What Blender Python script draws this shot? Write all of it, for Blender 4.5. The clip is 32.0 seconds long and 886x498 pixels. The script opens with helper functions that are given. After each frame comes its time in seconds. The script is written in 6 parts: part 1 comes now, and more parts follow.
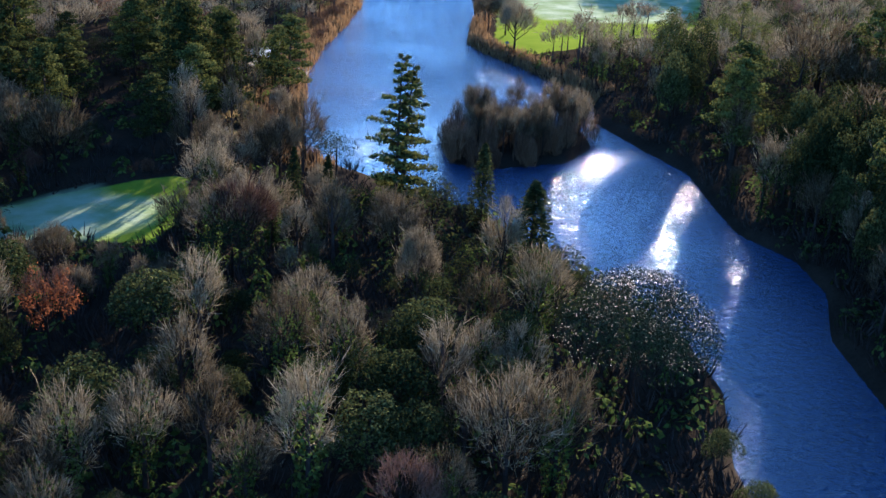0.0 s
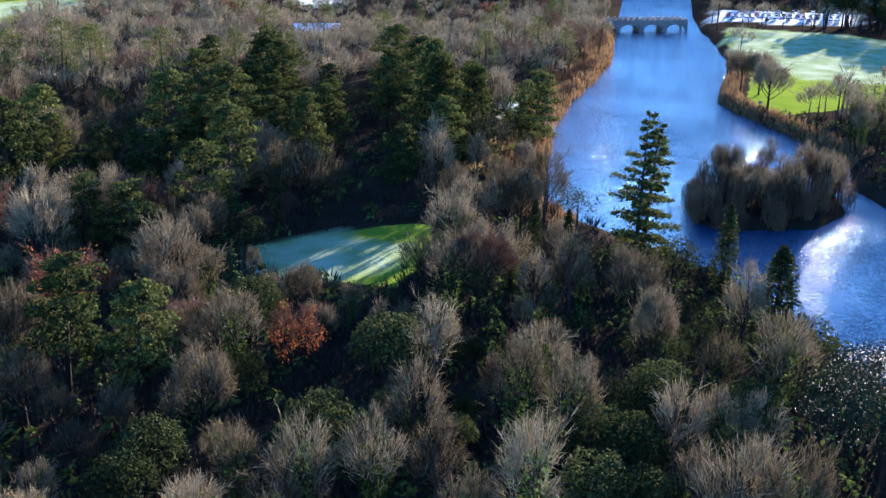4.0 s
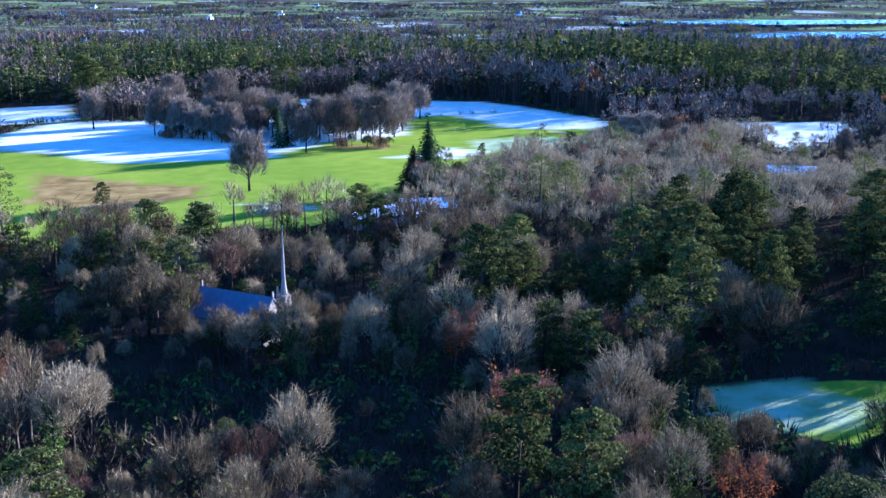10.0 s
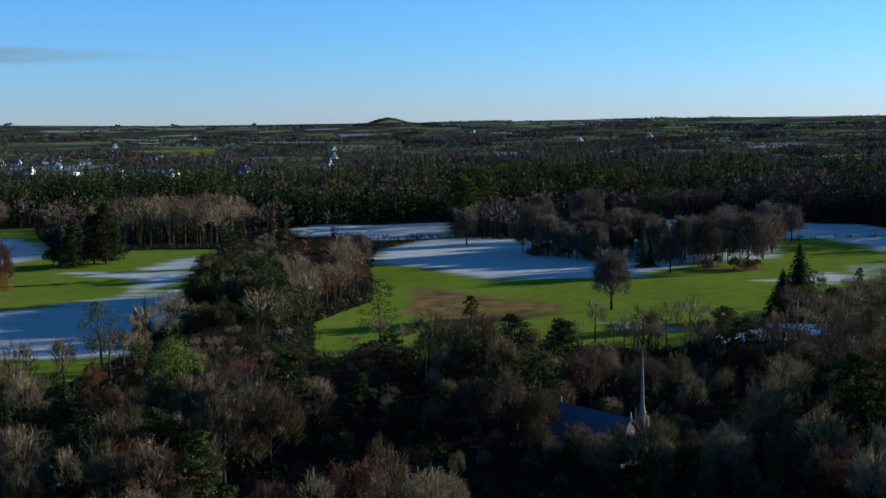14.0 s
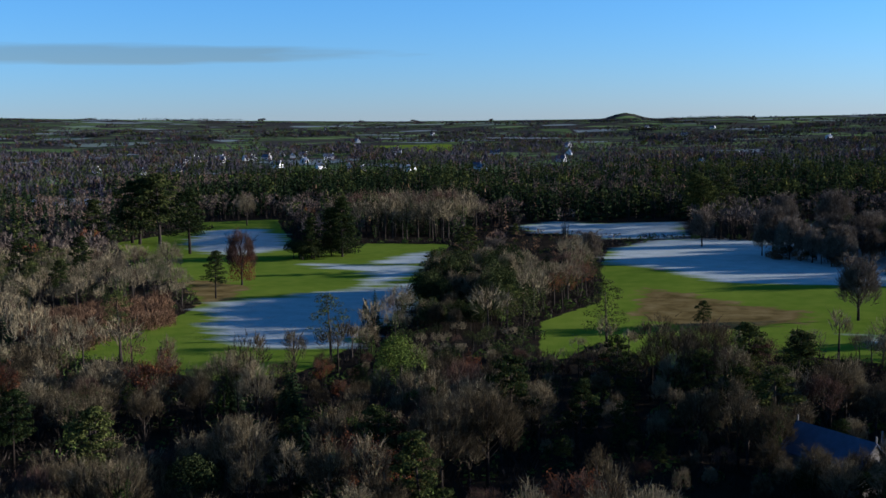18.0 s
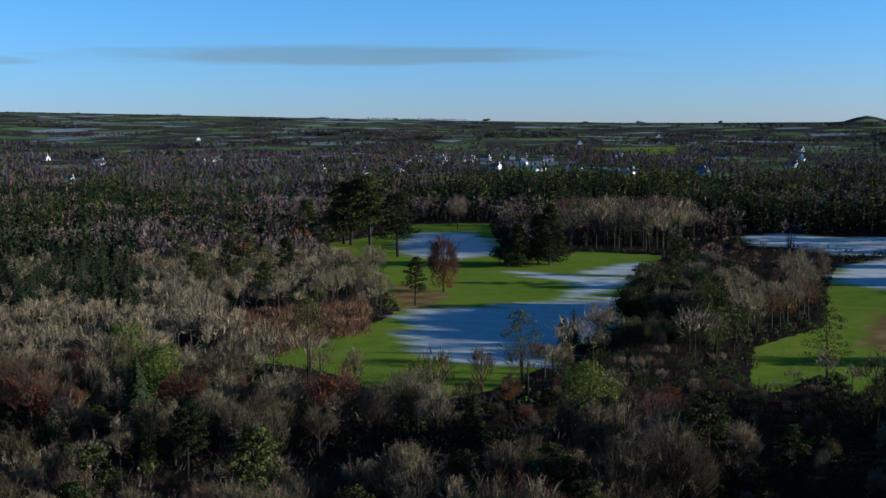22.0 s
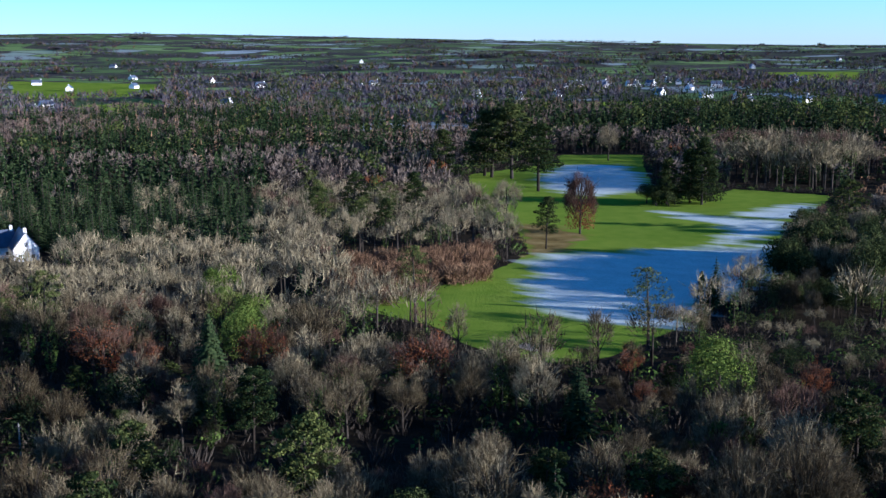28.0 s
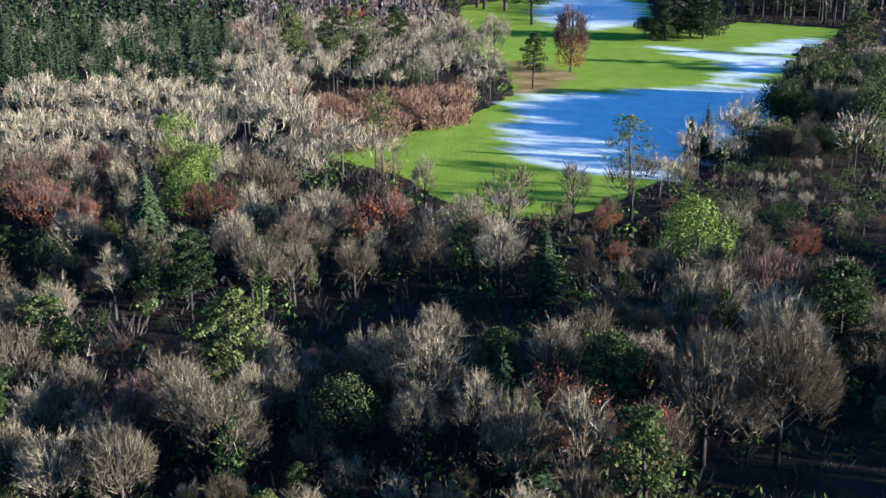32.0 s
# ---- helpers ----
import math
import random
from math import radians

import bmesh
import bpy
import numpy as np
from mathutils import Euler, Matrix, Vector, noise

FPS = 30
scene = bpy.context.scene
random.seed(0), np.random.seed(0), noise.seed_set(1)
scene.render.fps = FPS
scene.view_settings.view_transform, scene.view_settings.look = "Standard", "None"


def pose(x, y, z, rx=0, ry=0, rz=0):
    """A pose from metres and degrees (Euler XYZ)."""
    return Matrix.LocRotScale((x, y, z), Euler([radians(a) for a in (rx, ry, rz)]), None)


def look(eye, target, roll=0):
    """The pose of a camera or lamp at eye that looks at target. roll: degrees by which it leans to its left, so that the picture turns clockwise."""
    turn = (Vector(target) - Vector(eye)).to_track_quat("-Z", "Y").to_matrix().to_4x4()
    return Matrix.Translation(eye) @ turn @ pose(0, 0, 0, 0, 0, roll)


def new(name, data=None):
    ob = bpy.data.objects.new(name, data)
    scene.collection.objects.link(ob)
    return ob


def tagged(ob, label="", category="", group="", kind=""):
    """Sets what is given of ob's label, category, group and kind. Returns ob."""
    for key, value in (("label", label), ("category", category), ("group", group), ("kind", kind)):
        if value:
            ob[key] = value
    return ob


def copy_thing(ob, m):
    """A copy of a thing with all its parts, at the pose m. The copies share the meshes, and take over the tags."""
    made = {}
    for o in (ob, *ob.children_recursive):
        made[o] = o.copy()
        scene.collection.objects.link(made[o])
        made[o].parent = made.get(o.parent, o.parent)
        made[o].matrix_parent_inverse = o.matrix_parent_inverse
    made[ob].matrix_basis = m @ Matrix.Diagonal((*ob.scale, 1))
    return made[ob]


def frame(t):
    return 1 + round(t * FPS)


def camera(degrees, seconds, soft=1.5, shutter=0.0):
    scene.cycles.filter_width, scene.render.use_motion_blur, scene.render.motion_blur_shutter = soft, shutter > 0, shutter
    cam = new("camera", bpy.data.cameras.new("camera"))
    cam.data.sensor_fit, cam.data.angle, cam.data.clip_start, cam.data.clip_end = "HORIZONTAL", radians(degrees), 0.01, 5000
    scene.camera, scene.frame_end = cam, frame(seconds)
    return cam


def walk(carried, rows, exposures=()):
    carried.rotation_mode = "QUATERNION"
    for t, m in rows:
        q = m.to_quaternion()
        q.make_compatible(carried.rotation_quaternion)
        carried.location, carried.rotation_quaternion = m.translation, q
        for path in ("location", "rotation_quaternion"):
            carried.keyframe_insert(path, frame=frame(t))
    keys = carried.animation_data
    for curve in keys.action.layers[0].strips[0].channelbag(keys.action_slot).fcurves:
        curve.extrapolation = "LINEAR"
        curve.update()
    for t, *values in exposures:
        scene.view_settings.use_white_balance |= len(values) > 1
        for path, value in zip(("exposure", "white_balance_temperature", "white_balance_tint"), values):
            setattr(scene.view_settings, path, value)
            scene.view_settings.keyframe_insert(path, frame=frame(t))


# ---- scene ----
# ---- camera ----
cam = camera(43.4, 32.0, soft=1.5)
# seconds, eye x, y, z, turn to the left of +y, tilt up, roll (degrees)
PATH = [
    (0, 0.00, 0.00, 60.00, -56.85, -21.60, 3.47),
    (0.5, 0.00, 0.00, 60.00, -55.51, -21.39, 3.34),
    (1, 0.00, 0.00, 60.00, -54.03, -21.14, 3.14),
    (1.5, 0.00, 0.00, 60.00, -52.50, -20.90, 2.93),
    (2, 0.00, 0.00, 60.00, -50.89, -20.63, 2.75),
    (2.5, 0.00, 0.00, 60.00, -49.23, -20.36, 2.55),
    (3, 0.00, 0.00, 60.00, -47.44, -20.04, 2.37),
    (3.5, 0.00, 0.00, 60.00, -45.59, -19.74, 2.26),
    (5.5, 0.00, 0.00, 60.00, -38.15, -18.19, 1.59),
    (6, 0.00, 0.00, 60.00, -36.32, -17.71, 1.47),
    (6.5, 0.00, 0.00, 60.00, -34.51, -17.21, 1.28),
    (7, 0.00, 0.00, 60.00, -32.65, -16.68, 1.15),
    (7.5, 0.00, 0.00, 60.00, -30.71, -16.14, 1.02),
    (8, 0.00, 0.00, 60.00, -28.57, -15.56, 0.79),
    (8.5, 0.00, 0.00, 60.00, -26.39, -14.94, 0.59),
    (9, 0.00, 0.00, 60.00, -24.14, -14.29, 0.49),
    (9.5, 0.00, 0.00, 60.00, -21.78, -13.57, 0.21),
    (10, 0.00, 0.00, 60.00, -19.41, -12.86, 0.16),
    (10.5, 0.00, 0.00, 60.00, -17.04, -12.08, 0.00),
    (11, 0.00, 0.00, 60.00, -14.57, -11.24, -0.13),
    (11.5, 0.00, 0.00, 60.00, -12.03, -10.41, -0.25),
    (12, 0.00, 0.00, 60.00, -9.48, -9.54, -0.40),
    (12.5, 0.00, 0.00, 60.00, -6.89, -8.60, -0.61),
    (13, 0.00, 0.00, 60.00, -4.17, -7.56, -0.74),
    (13.5, 0.00, 0.00, 60.00, -2.44, -6.69, -0.78),
    (14, 0.00, 0.00, 60.00, -0.73, -6.62, -0.85),
    (14.5, 0.00, 0.00, 60.00, 0.95, -6.64, -0.92),
    (16.5, -0.04, 1.89, 60.08, 6.83, -6.70, -1.03),
    (17, 0.30, 2.86, 60.14, 8.35, -6.71, -1.06),
    (17.5, 0.72, 4.03, 60.24, 9.86, -6.68, -1.03),
    (18, 1.18, 5.40, 60.39, 11.33, -6.67, -0.84),
    (18.5, 1.61, 7.03, 60.61, 12.70, -6.68, -0.83),
    (19, 1.98, 8.89, 60.86, 14.10, -6.74, -0.77),
    (19.5, 2.25, 10.92, 61.10, 15.49, -6.76, -0.68),
    (20, 2.42, 13.05, 61.31, 16.89, -6.73, -0.56),
    (20.5, 2.53, 15.22, 61.48, 18.27, -6.70, -0.45),
    (21, 2.60, 17.41, 61.64, 19.71, -6.64, -0.40),
    (21.5, 2.67, 19.59, 61.79, 21.20, -6.56, -0.35),
    (22, 2.76, 21.73, 61.89, 22.77, -6.53, -0.36),
    (22.5, 2.85, 23.87, 61.96, 24.15, -6.50, -0.37),
    (23, 2.94, 26.05, 62.01, 25.37, -6.45, -0.55),
    (23.5, 2.98, 28.32, 62.06, 26.63, -6.40, -0.61),
    (24, 2.96, 30.68, 62.14, 27.89, -6.36, -0.74),
    (24.5, 2.86, 33.11, 62.25, 28.95, -6.39, -0.69),
    (26.5, 1.62, 43.29, 62.99, 30.82, -6.96, -0.39),
    (27, 1.32, 46.07, 63.12, 31.02, -7.86, -0.36),
    (27.5, 1.00, 48.96, 63.21, 31.21, -9.09, -0.35),
    (28, 0.65, 51.92, 63.25, 31.36, -10.42, -0.34),
    (28.5, 0.30, 54.85, 63.29, 31.47, -11.78, -0.31),
    (29, 0.02, 57.62, 63.29, 31.58, -13.10, -0.34),
    (29.5, -0.21, 60.17, 63.27, 31.69, -14.34, -0.39),
    (30, -0.41, 62.50, 63.25, 31.76, -15.42, -0.40),
    (30.5, -0.62, 64.64, 63.23, 31.79, -16.40, -0.46),
    (31, -0.81, 66.63, 63.22, 31.82, -17.37, -0.47),
    (31.5, -1.00, 68.48, 63.20, 31.82, -18.26, -0.48),
    (32, -1.19, 70.26, 63.18, 31.82, -19.10, -0.51),
]


def aim(x, y, z, turn, tilt, roll):
    return pose(x, y, z, 90 + tilt, 0, turn) @ pose(0, 0, 0, 0, 0, roll)


EXPOSURES = [
    (0.0, 3.65, 5400, 28), (3.0, 3.8, 5100, 24), (5.5, 4.1, 5650, 80), (6.0, 4.15, 5750, 120), (7.0, 3.9, 5400, 170), (7.5, 4.0, 5300, 90), (8.0, 4.1, 4650, 18), (9.0, 3.9, 4500, 32), (10.0, 3.85, 4400, 28),
    (11.5, 2.55, 4750, 16), (13.0, 1.55, 5050, 16), (17.0, 1.42, 5000, 17), (24.5, 1.3, 4850, 15), (26.5, 1.35, 4800, 14), (28.0, 2.15, 4600, 17), (29.0, 2.75, 4550, 19), (30.0, 3.05, 4600, 22), (32.0, 3.2, 4700, 20),
]
walk(cam, [(t, aim(*row)) for t, *row in PATH], EXPOSURES)

# ---- light ----
SUN_AZ, SUN_EL = 73.0, 11.5     # degrees from +y towards +x, and above the horizon
sun_way = Vector((math.sin(radians(SUN_AZ)) * math.cos(radians(SUN_EL)), math.cos(radians(SUN_AZ)) * math.cos(radians(SUN_EL)), math.sin(radians(SUN_EL))))
sun = new("sun", bpy.data.lights.new("sun", "SUN"))
sun.data.energy, sun.data.angle, sun.data.color = 4.6, radians(0.6), (1.0, 0.82, 0.59)
sun.matrix_world = look(sun_way * 100, (0, 0, 0))

world = bpy.data.worlds.new("world")
scene.world = world
world.use_nodes = True
wt = world.node_tree
wn, wl = wt.nodes, wt.links
wn.clear()
w_out = wn.new("ShaderNodeOutputWorld")
w_bg = wn.new("ShaderNodeBackground")
sky = wn.new("ShaderNodeTexSky")
sky.sky_type, sky.sun_disc = "NISHITA", False
sky.sun_elevation, sky.sun_rotation = radians(SUN_EL), radians(SUN_AZ)
sky.altitude, sky.air_density, sky.dust_density, sky.ozone_density = 60.0, 1.0, 0.0, 6.0
w_bg.inputs["Strength"].default_value = 0.058
wl.new(w_bg.outputs[0], w_out.inputs[0])
# a long thin bank of cloud low over the land
w_geo = wn.new("ShaderNodeTexCoord")
w_sep = wn.new("ShaderNodeSeparateXYZ")
wl.new(w_geo.outputs["Generated"], w_sep.inputs[0])


def wmath(op, a, b=None, c=None):
    n = wn.new("ShaderNodeMath")
    n.operation = op
    for i, v in enumerate((a, b, c)):
        if v is None:
            continue
        if isinstance(v, (int, float)):
            n.inputs[i].default_value = v
        else:
            wl.new(v, n.inputs[i])
    return n.outputs[0]


w_az = wmath("ARCTAN2", w_sep.outputs[0], w_sep.outputs[1])          # to the right of +y
w_el = wmath("ARCSINE", w_sep.outputs[2])
w_vec = wn.new("ShaderNodeCombineXYZ")
wl.new(wmath("MULTIPLY", w_az, 7.0), w_vec.inputs[0])
wl.new(wmath("MULTIPLY", w_el, 90.0), w_vec.inputs[1])
w_noise = wn.new("ShaderNodeTexNoise")
w_noise.inputs["Scale"].default_value, w_noise.inputs["Detail"].default_value = 1.2, 5.0
wl.new(w_vec.outputs[0], w_noise.inputs["Vector"])
w_wob = wmath("MULTIPLY_ADD", w_noise.outputs[0], 1.6, -0.8)


def cloud(az, el, half_az, half_el):
    """A lens of cloud about a bearing and a height, 1 in its core."""
    dx = wmath("POWER", wmath("ABSOLUTE", wmath("DIVIDE", wmath("SUBTRACT", w_az, radians(az)), radians(half_az))), 2.0)
    dy = wmath("POWER", wmath("ABSOLUTE", wmath("DIVIDE", wmath("SUBTRACT", w_el, radians(el)), radians(half_el))), 2.0)
    d = wmath("SUBTRACT", 1.0, wmath("ADD", dx, wmath("ADD", dy, w_wob)))
    n = wn.new("ShaderNodeClamp")
    wl.new(wmath("MULTIPLY", d, 1.4), n.inputs[0])
    return n.outputs[0]


w_cover = wmath("MAXIMUM", cloud(-27.6, 3.35, 15.5, 0.55), wmath("MULTIPLY", cloud(-46.3, 3.0, 4.0, 0.28), 0.8))
w_mix = wn.new("ShaderNodeMix")
w_mix.data_type = "RGBA"
wl.new(wmath("MULTIPLY", w_cover, 0.95), w_mix.inputs[0])
# the haze low down takes the yellow out of the horizon
w_low = wn.new("ShaderNodeMapRange")
w_low.inputs[1].default_value, w_low.inputs[2].default_value = 0.0, radians(9)
wl.new(w_el, w_low.inputs[0])
w_tint = wn.new("ShaderNodeValToRGB")
w_tint.color_ramp.elements[0].color = (1.06, 1.07, 1.12, 1.0)
w_tint.color_ramp.elements[1].color = (1.30, 1.22, 1.05, 1.0)
wl.new(w_low.outputs[0], w_tint.inputs[0])
w_sky = wn.new("ShaderNodeMix")
w_sky.data_type, w_sky.blend_type = "RGBA", "MULTIPLY"
w_sky.inputs[0].default_value = 1.0
wl.new(sky.outputs[0], w_sky.inputs[6])
wl.new(w_tint.outputs[0], w_sky.inputs[7])
wl.new(w_sky.outputs[2], w_mix.inputs[6])
w_grey = wn.new("ShaderNodeMix")
w_grey.data_type, w_grey.blend_type = "RGBA", "MULTIPLY"
w_grey.inputs[0].default_value = 1.0
wl.new(w_sky.outputs[2], w_grey.inputs[6])
w_grey.inputs[7].default_value = (0.92, 0.76, 0.66, 1.0)
wl.new(w_grey.outputs[2], w_mix.inputs[7])
wl.new(w_mix.outputs[2], w_bg.inputs["Color"])


# ---- materials ----
def material(name, rough=0.8, metal=0.0):
    m = bpy.data.materials.new(name)
    m.use_nodes = True
    b = m.node_tree.nodes["Principled BSDF"]
    b.inputs["Roughness"].default_value, b.inputs["Metallic"].default_value = rough, metal
    b.inputs["Specular IOR Level"].default_value = 0.12
    return m, m.node_tree.nodes, m.node_tree.links, b


def add_noise(n, l, scale, detail=4.0, coords="Object", vector=None):
    t = n.new("ShaderNodeTexNoise")
    t.inputs["Scale"].default_value, t.inputs["Detail"].default_value = scale, detail
    if vector is None:
        c = n.new("ShaderNodeTexCoord")
        vector = c.outputs[coords]
    l.new(vector, t.inputs["Vector"])
    return t.outputs[0]


def add_ramp(n, l, fac, *stops):
    r = n.new("ShaderNodeValToRGB")
    e = r.color_ramp.elements
    while len(e) < len(stops):
        e.new(0.5)
    for i, (p, c) in enumerate(stops):
        e[i].position = p
        e[i].color = (*c, 1.0) if len(c) == 3 else c
    l.new(fac, r.inputs[0])
    return r.outputs[0]


def add_mix(n, l, fac, a, b, blend="MIX"):
    m = n.new("ShaderNodeMix")
    m.data_type, m.blend_type = "RGBA", blend
    for i, v in ((0, fac), (6, a), (7, b)):
        if isinstance(v, (int, float)):
            m.inputs[i].default_value = v
        elif isinstance(v, tuple):
            m.inputs[i].default_value = (*v, 1.0)
        else:
            l.new(v, m.inputs[i])
    return m.outputs[2]


def add_math(n, l, op, a, b=0.0, c=0.0):
    m = n.new("ShaderNodeMath")
    m.operation = op
    for i, v in enumerate((a, b, c)):
        if isinstance(v, (int, float)):
            m.inputs[i].default_value = v
        else:
            l.new(v, m.inputs[i])
    return m.outputs[0]


def add_bump(n, l, b, height, strength, distance):
    u = n.new("ShaderNodeBump")
    u.inputs["Strength"].default_value, u.inputs["Distance"].default_value = strength, distance
    l.new(height, u.inputs["Height"])
    l.new(u.outputs[0], b.inputs["Normal"])


def plant_material(name, dark, mid, light, rough=0.75, island=True, scale=0.6, through_light=0.0):
    """Bark, twigs or leaves: three tones, mixed tree by tree, patch by patch and piece by piece."""
    m, n, l, b = material(name, rough)
    b.inputs["Specular IOR Level"].default_value = 0.0
    info = n.new("ShaderNodeObjectInfo")
    geo = n.new("ShaderNodeNewGeometry")
    patch = add_noise(n, l, scale, 3.0)
    k = add_math(n, l, "MULTIPLY_ADD", geo.outputs["Random Per Island"], 0.5, add_math(n, l, "MULTIPLY_ADD", info.outputs["Random"], 0.45, add_math(n, l, "MULTIPLY_ADD", patch, 0.8, -0.33)))
    l.new(add_ramp(n, l, k, (0.1, dark), (0.5, mid), (0.95, light)), b.inputs["Base Color"])
    if through_light:
        tr = n.new("ShaderNodeBsdfTranslucent")
        l.new(add_ramp(n, l, k, (0.1, mid), (0.9, light)), tr.inputs["Color"])
        mx = n.new("ShaderNodeMixShader")
        mx.inputs[0].default_value = through_light
        l.new(b.outputs[0], mx.inputs[1])
        l.new(tr.outputs[0], mx.inputs[2])
        l.new(mx.outputs[0], n["Material Output"].inputs["Surface"])
    return m


M_BARK = plant_material("bark", (0.008, 0.007, 0.005), (0.017, 0.014, 0.011), (0.042, 0.036, 0.029), 0.9)
M_TWIG = plant_material("bare twigs", (0.014, 0.010, 0.006), (0.057, 0.045, 0.024), (0.225, 0.188, 0.11), 0.8, through_light=0.07)
M_TWIG_PALE = plant_material("pale bare twigs", (0.022, 0.017, 0.013), (0.074, 0.060, 0.043), (0.20, 0.168, 0.124), 0.8, through_light=0.07)
M_TWIG_RED = plant_material("reddish twigs", (0.016, 0.009, 0.006), (0.048, 0.028, 0.020), (0.12, 0.075, 0.050), 0.8, through_light=0.07)
M_RUSSET = plant_material("russet leaves", (0.035, 0.012, 0.007), (0.085, 0.030, 0.013), (0.17, 0.07, 0.026), 0.7, through_light=0.25)
M_IVY = plant_material("ivy leaves", (0.008, 0.015, 0.004), (0.025, 0.042, 0.010), (0.075, 0.105, 0.024), 0.5, through_light=0.15)
M_PINE = plant_material("pine needles", (0.005, 0.011, 0.005), (0.017, 0.024, 0.008), (0.078, 0.086, 0.022), 0.75, through_light=0.16)
M_SPRUCE = plant_material("spruce needles", (0.004, 0.009, 0.005), (0.010, 0.017, 0.007), (0.034, 0.047, 0.017), 0.7, through_light=0.08)
M_HOLLY = plant_material("dark evergreen leaves", (0.004, 0.009, 0.004), (0.013, 0.019, 0.007), (0.052, 0.060, 0.020), 0.6, through_light=0.12)
M_BRIGHT = plant_material("bright evergreen leaves", (0.010, 0.020, 0.004), (0.036, 0.056, 0.009), (0.10, 0.125, 0.024), 0.6, through_light=0.15)
M_GLOSSY = plant_material("glossy laurel leaves", (0.004, 0.008, 0.004), (0.009, 0.016, 0.006), (0.02, 0.028, 0.010), 0.7)
M_GLOSSY.node_tree.nodes["Principled BSDF"].inputs["Specular IOR Level"].default_value = 0.05
M_REED = plant_material("dead reeds", (0.035, 0.021, 0.009), (0.095, 0.058, 0.026), (0.17, 0.11, 0.05), 0.8, through_light=0.15)
# bare scrub whose blue-violet cast stands in for the haze of distance
M_SCRUB = plant_material("far haze-tinted scrub", (0.016, 0.016, 0.020), (0.037, 0.034, 0.042), (0.074, 0.067, 0.074), 0.9, scale=0.05)
M_SHOOT = plant_material("willow shoots", (0.035, 0.020, 0.014), (0.088, 0.052, 0.028), (0.17, 0.108, 0.058), 0.8)
M_FAR_TWIG = plant_material("far bare twigs", (0.032, 0.025, 0.019), (0.072, 0.057, 0.044), (0.125, 0.10, 0.078), 0.9, scale=0.08)
M_FAR_RED = plant_material("far reddish twigs", (0.030, 0.021, 0.016), (0.066, 0.047, 0.036), (0.11, 0.082, 0.062), 0.9, scale=0.08)
M_LARCH = plant_material("larch twigs", (0.055, 0.034, 0.020), (0.12, 0.074, 0.042), (0.20, 0.135, 0.08), 0.8)


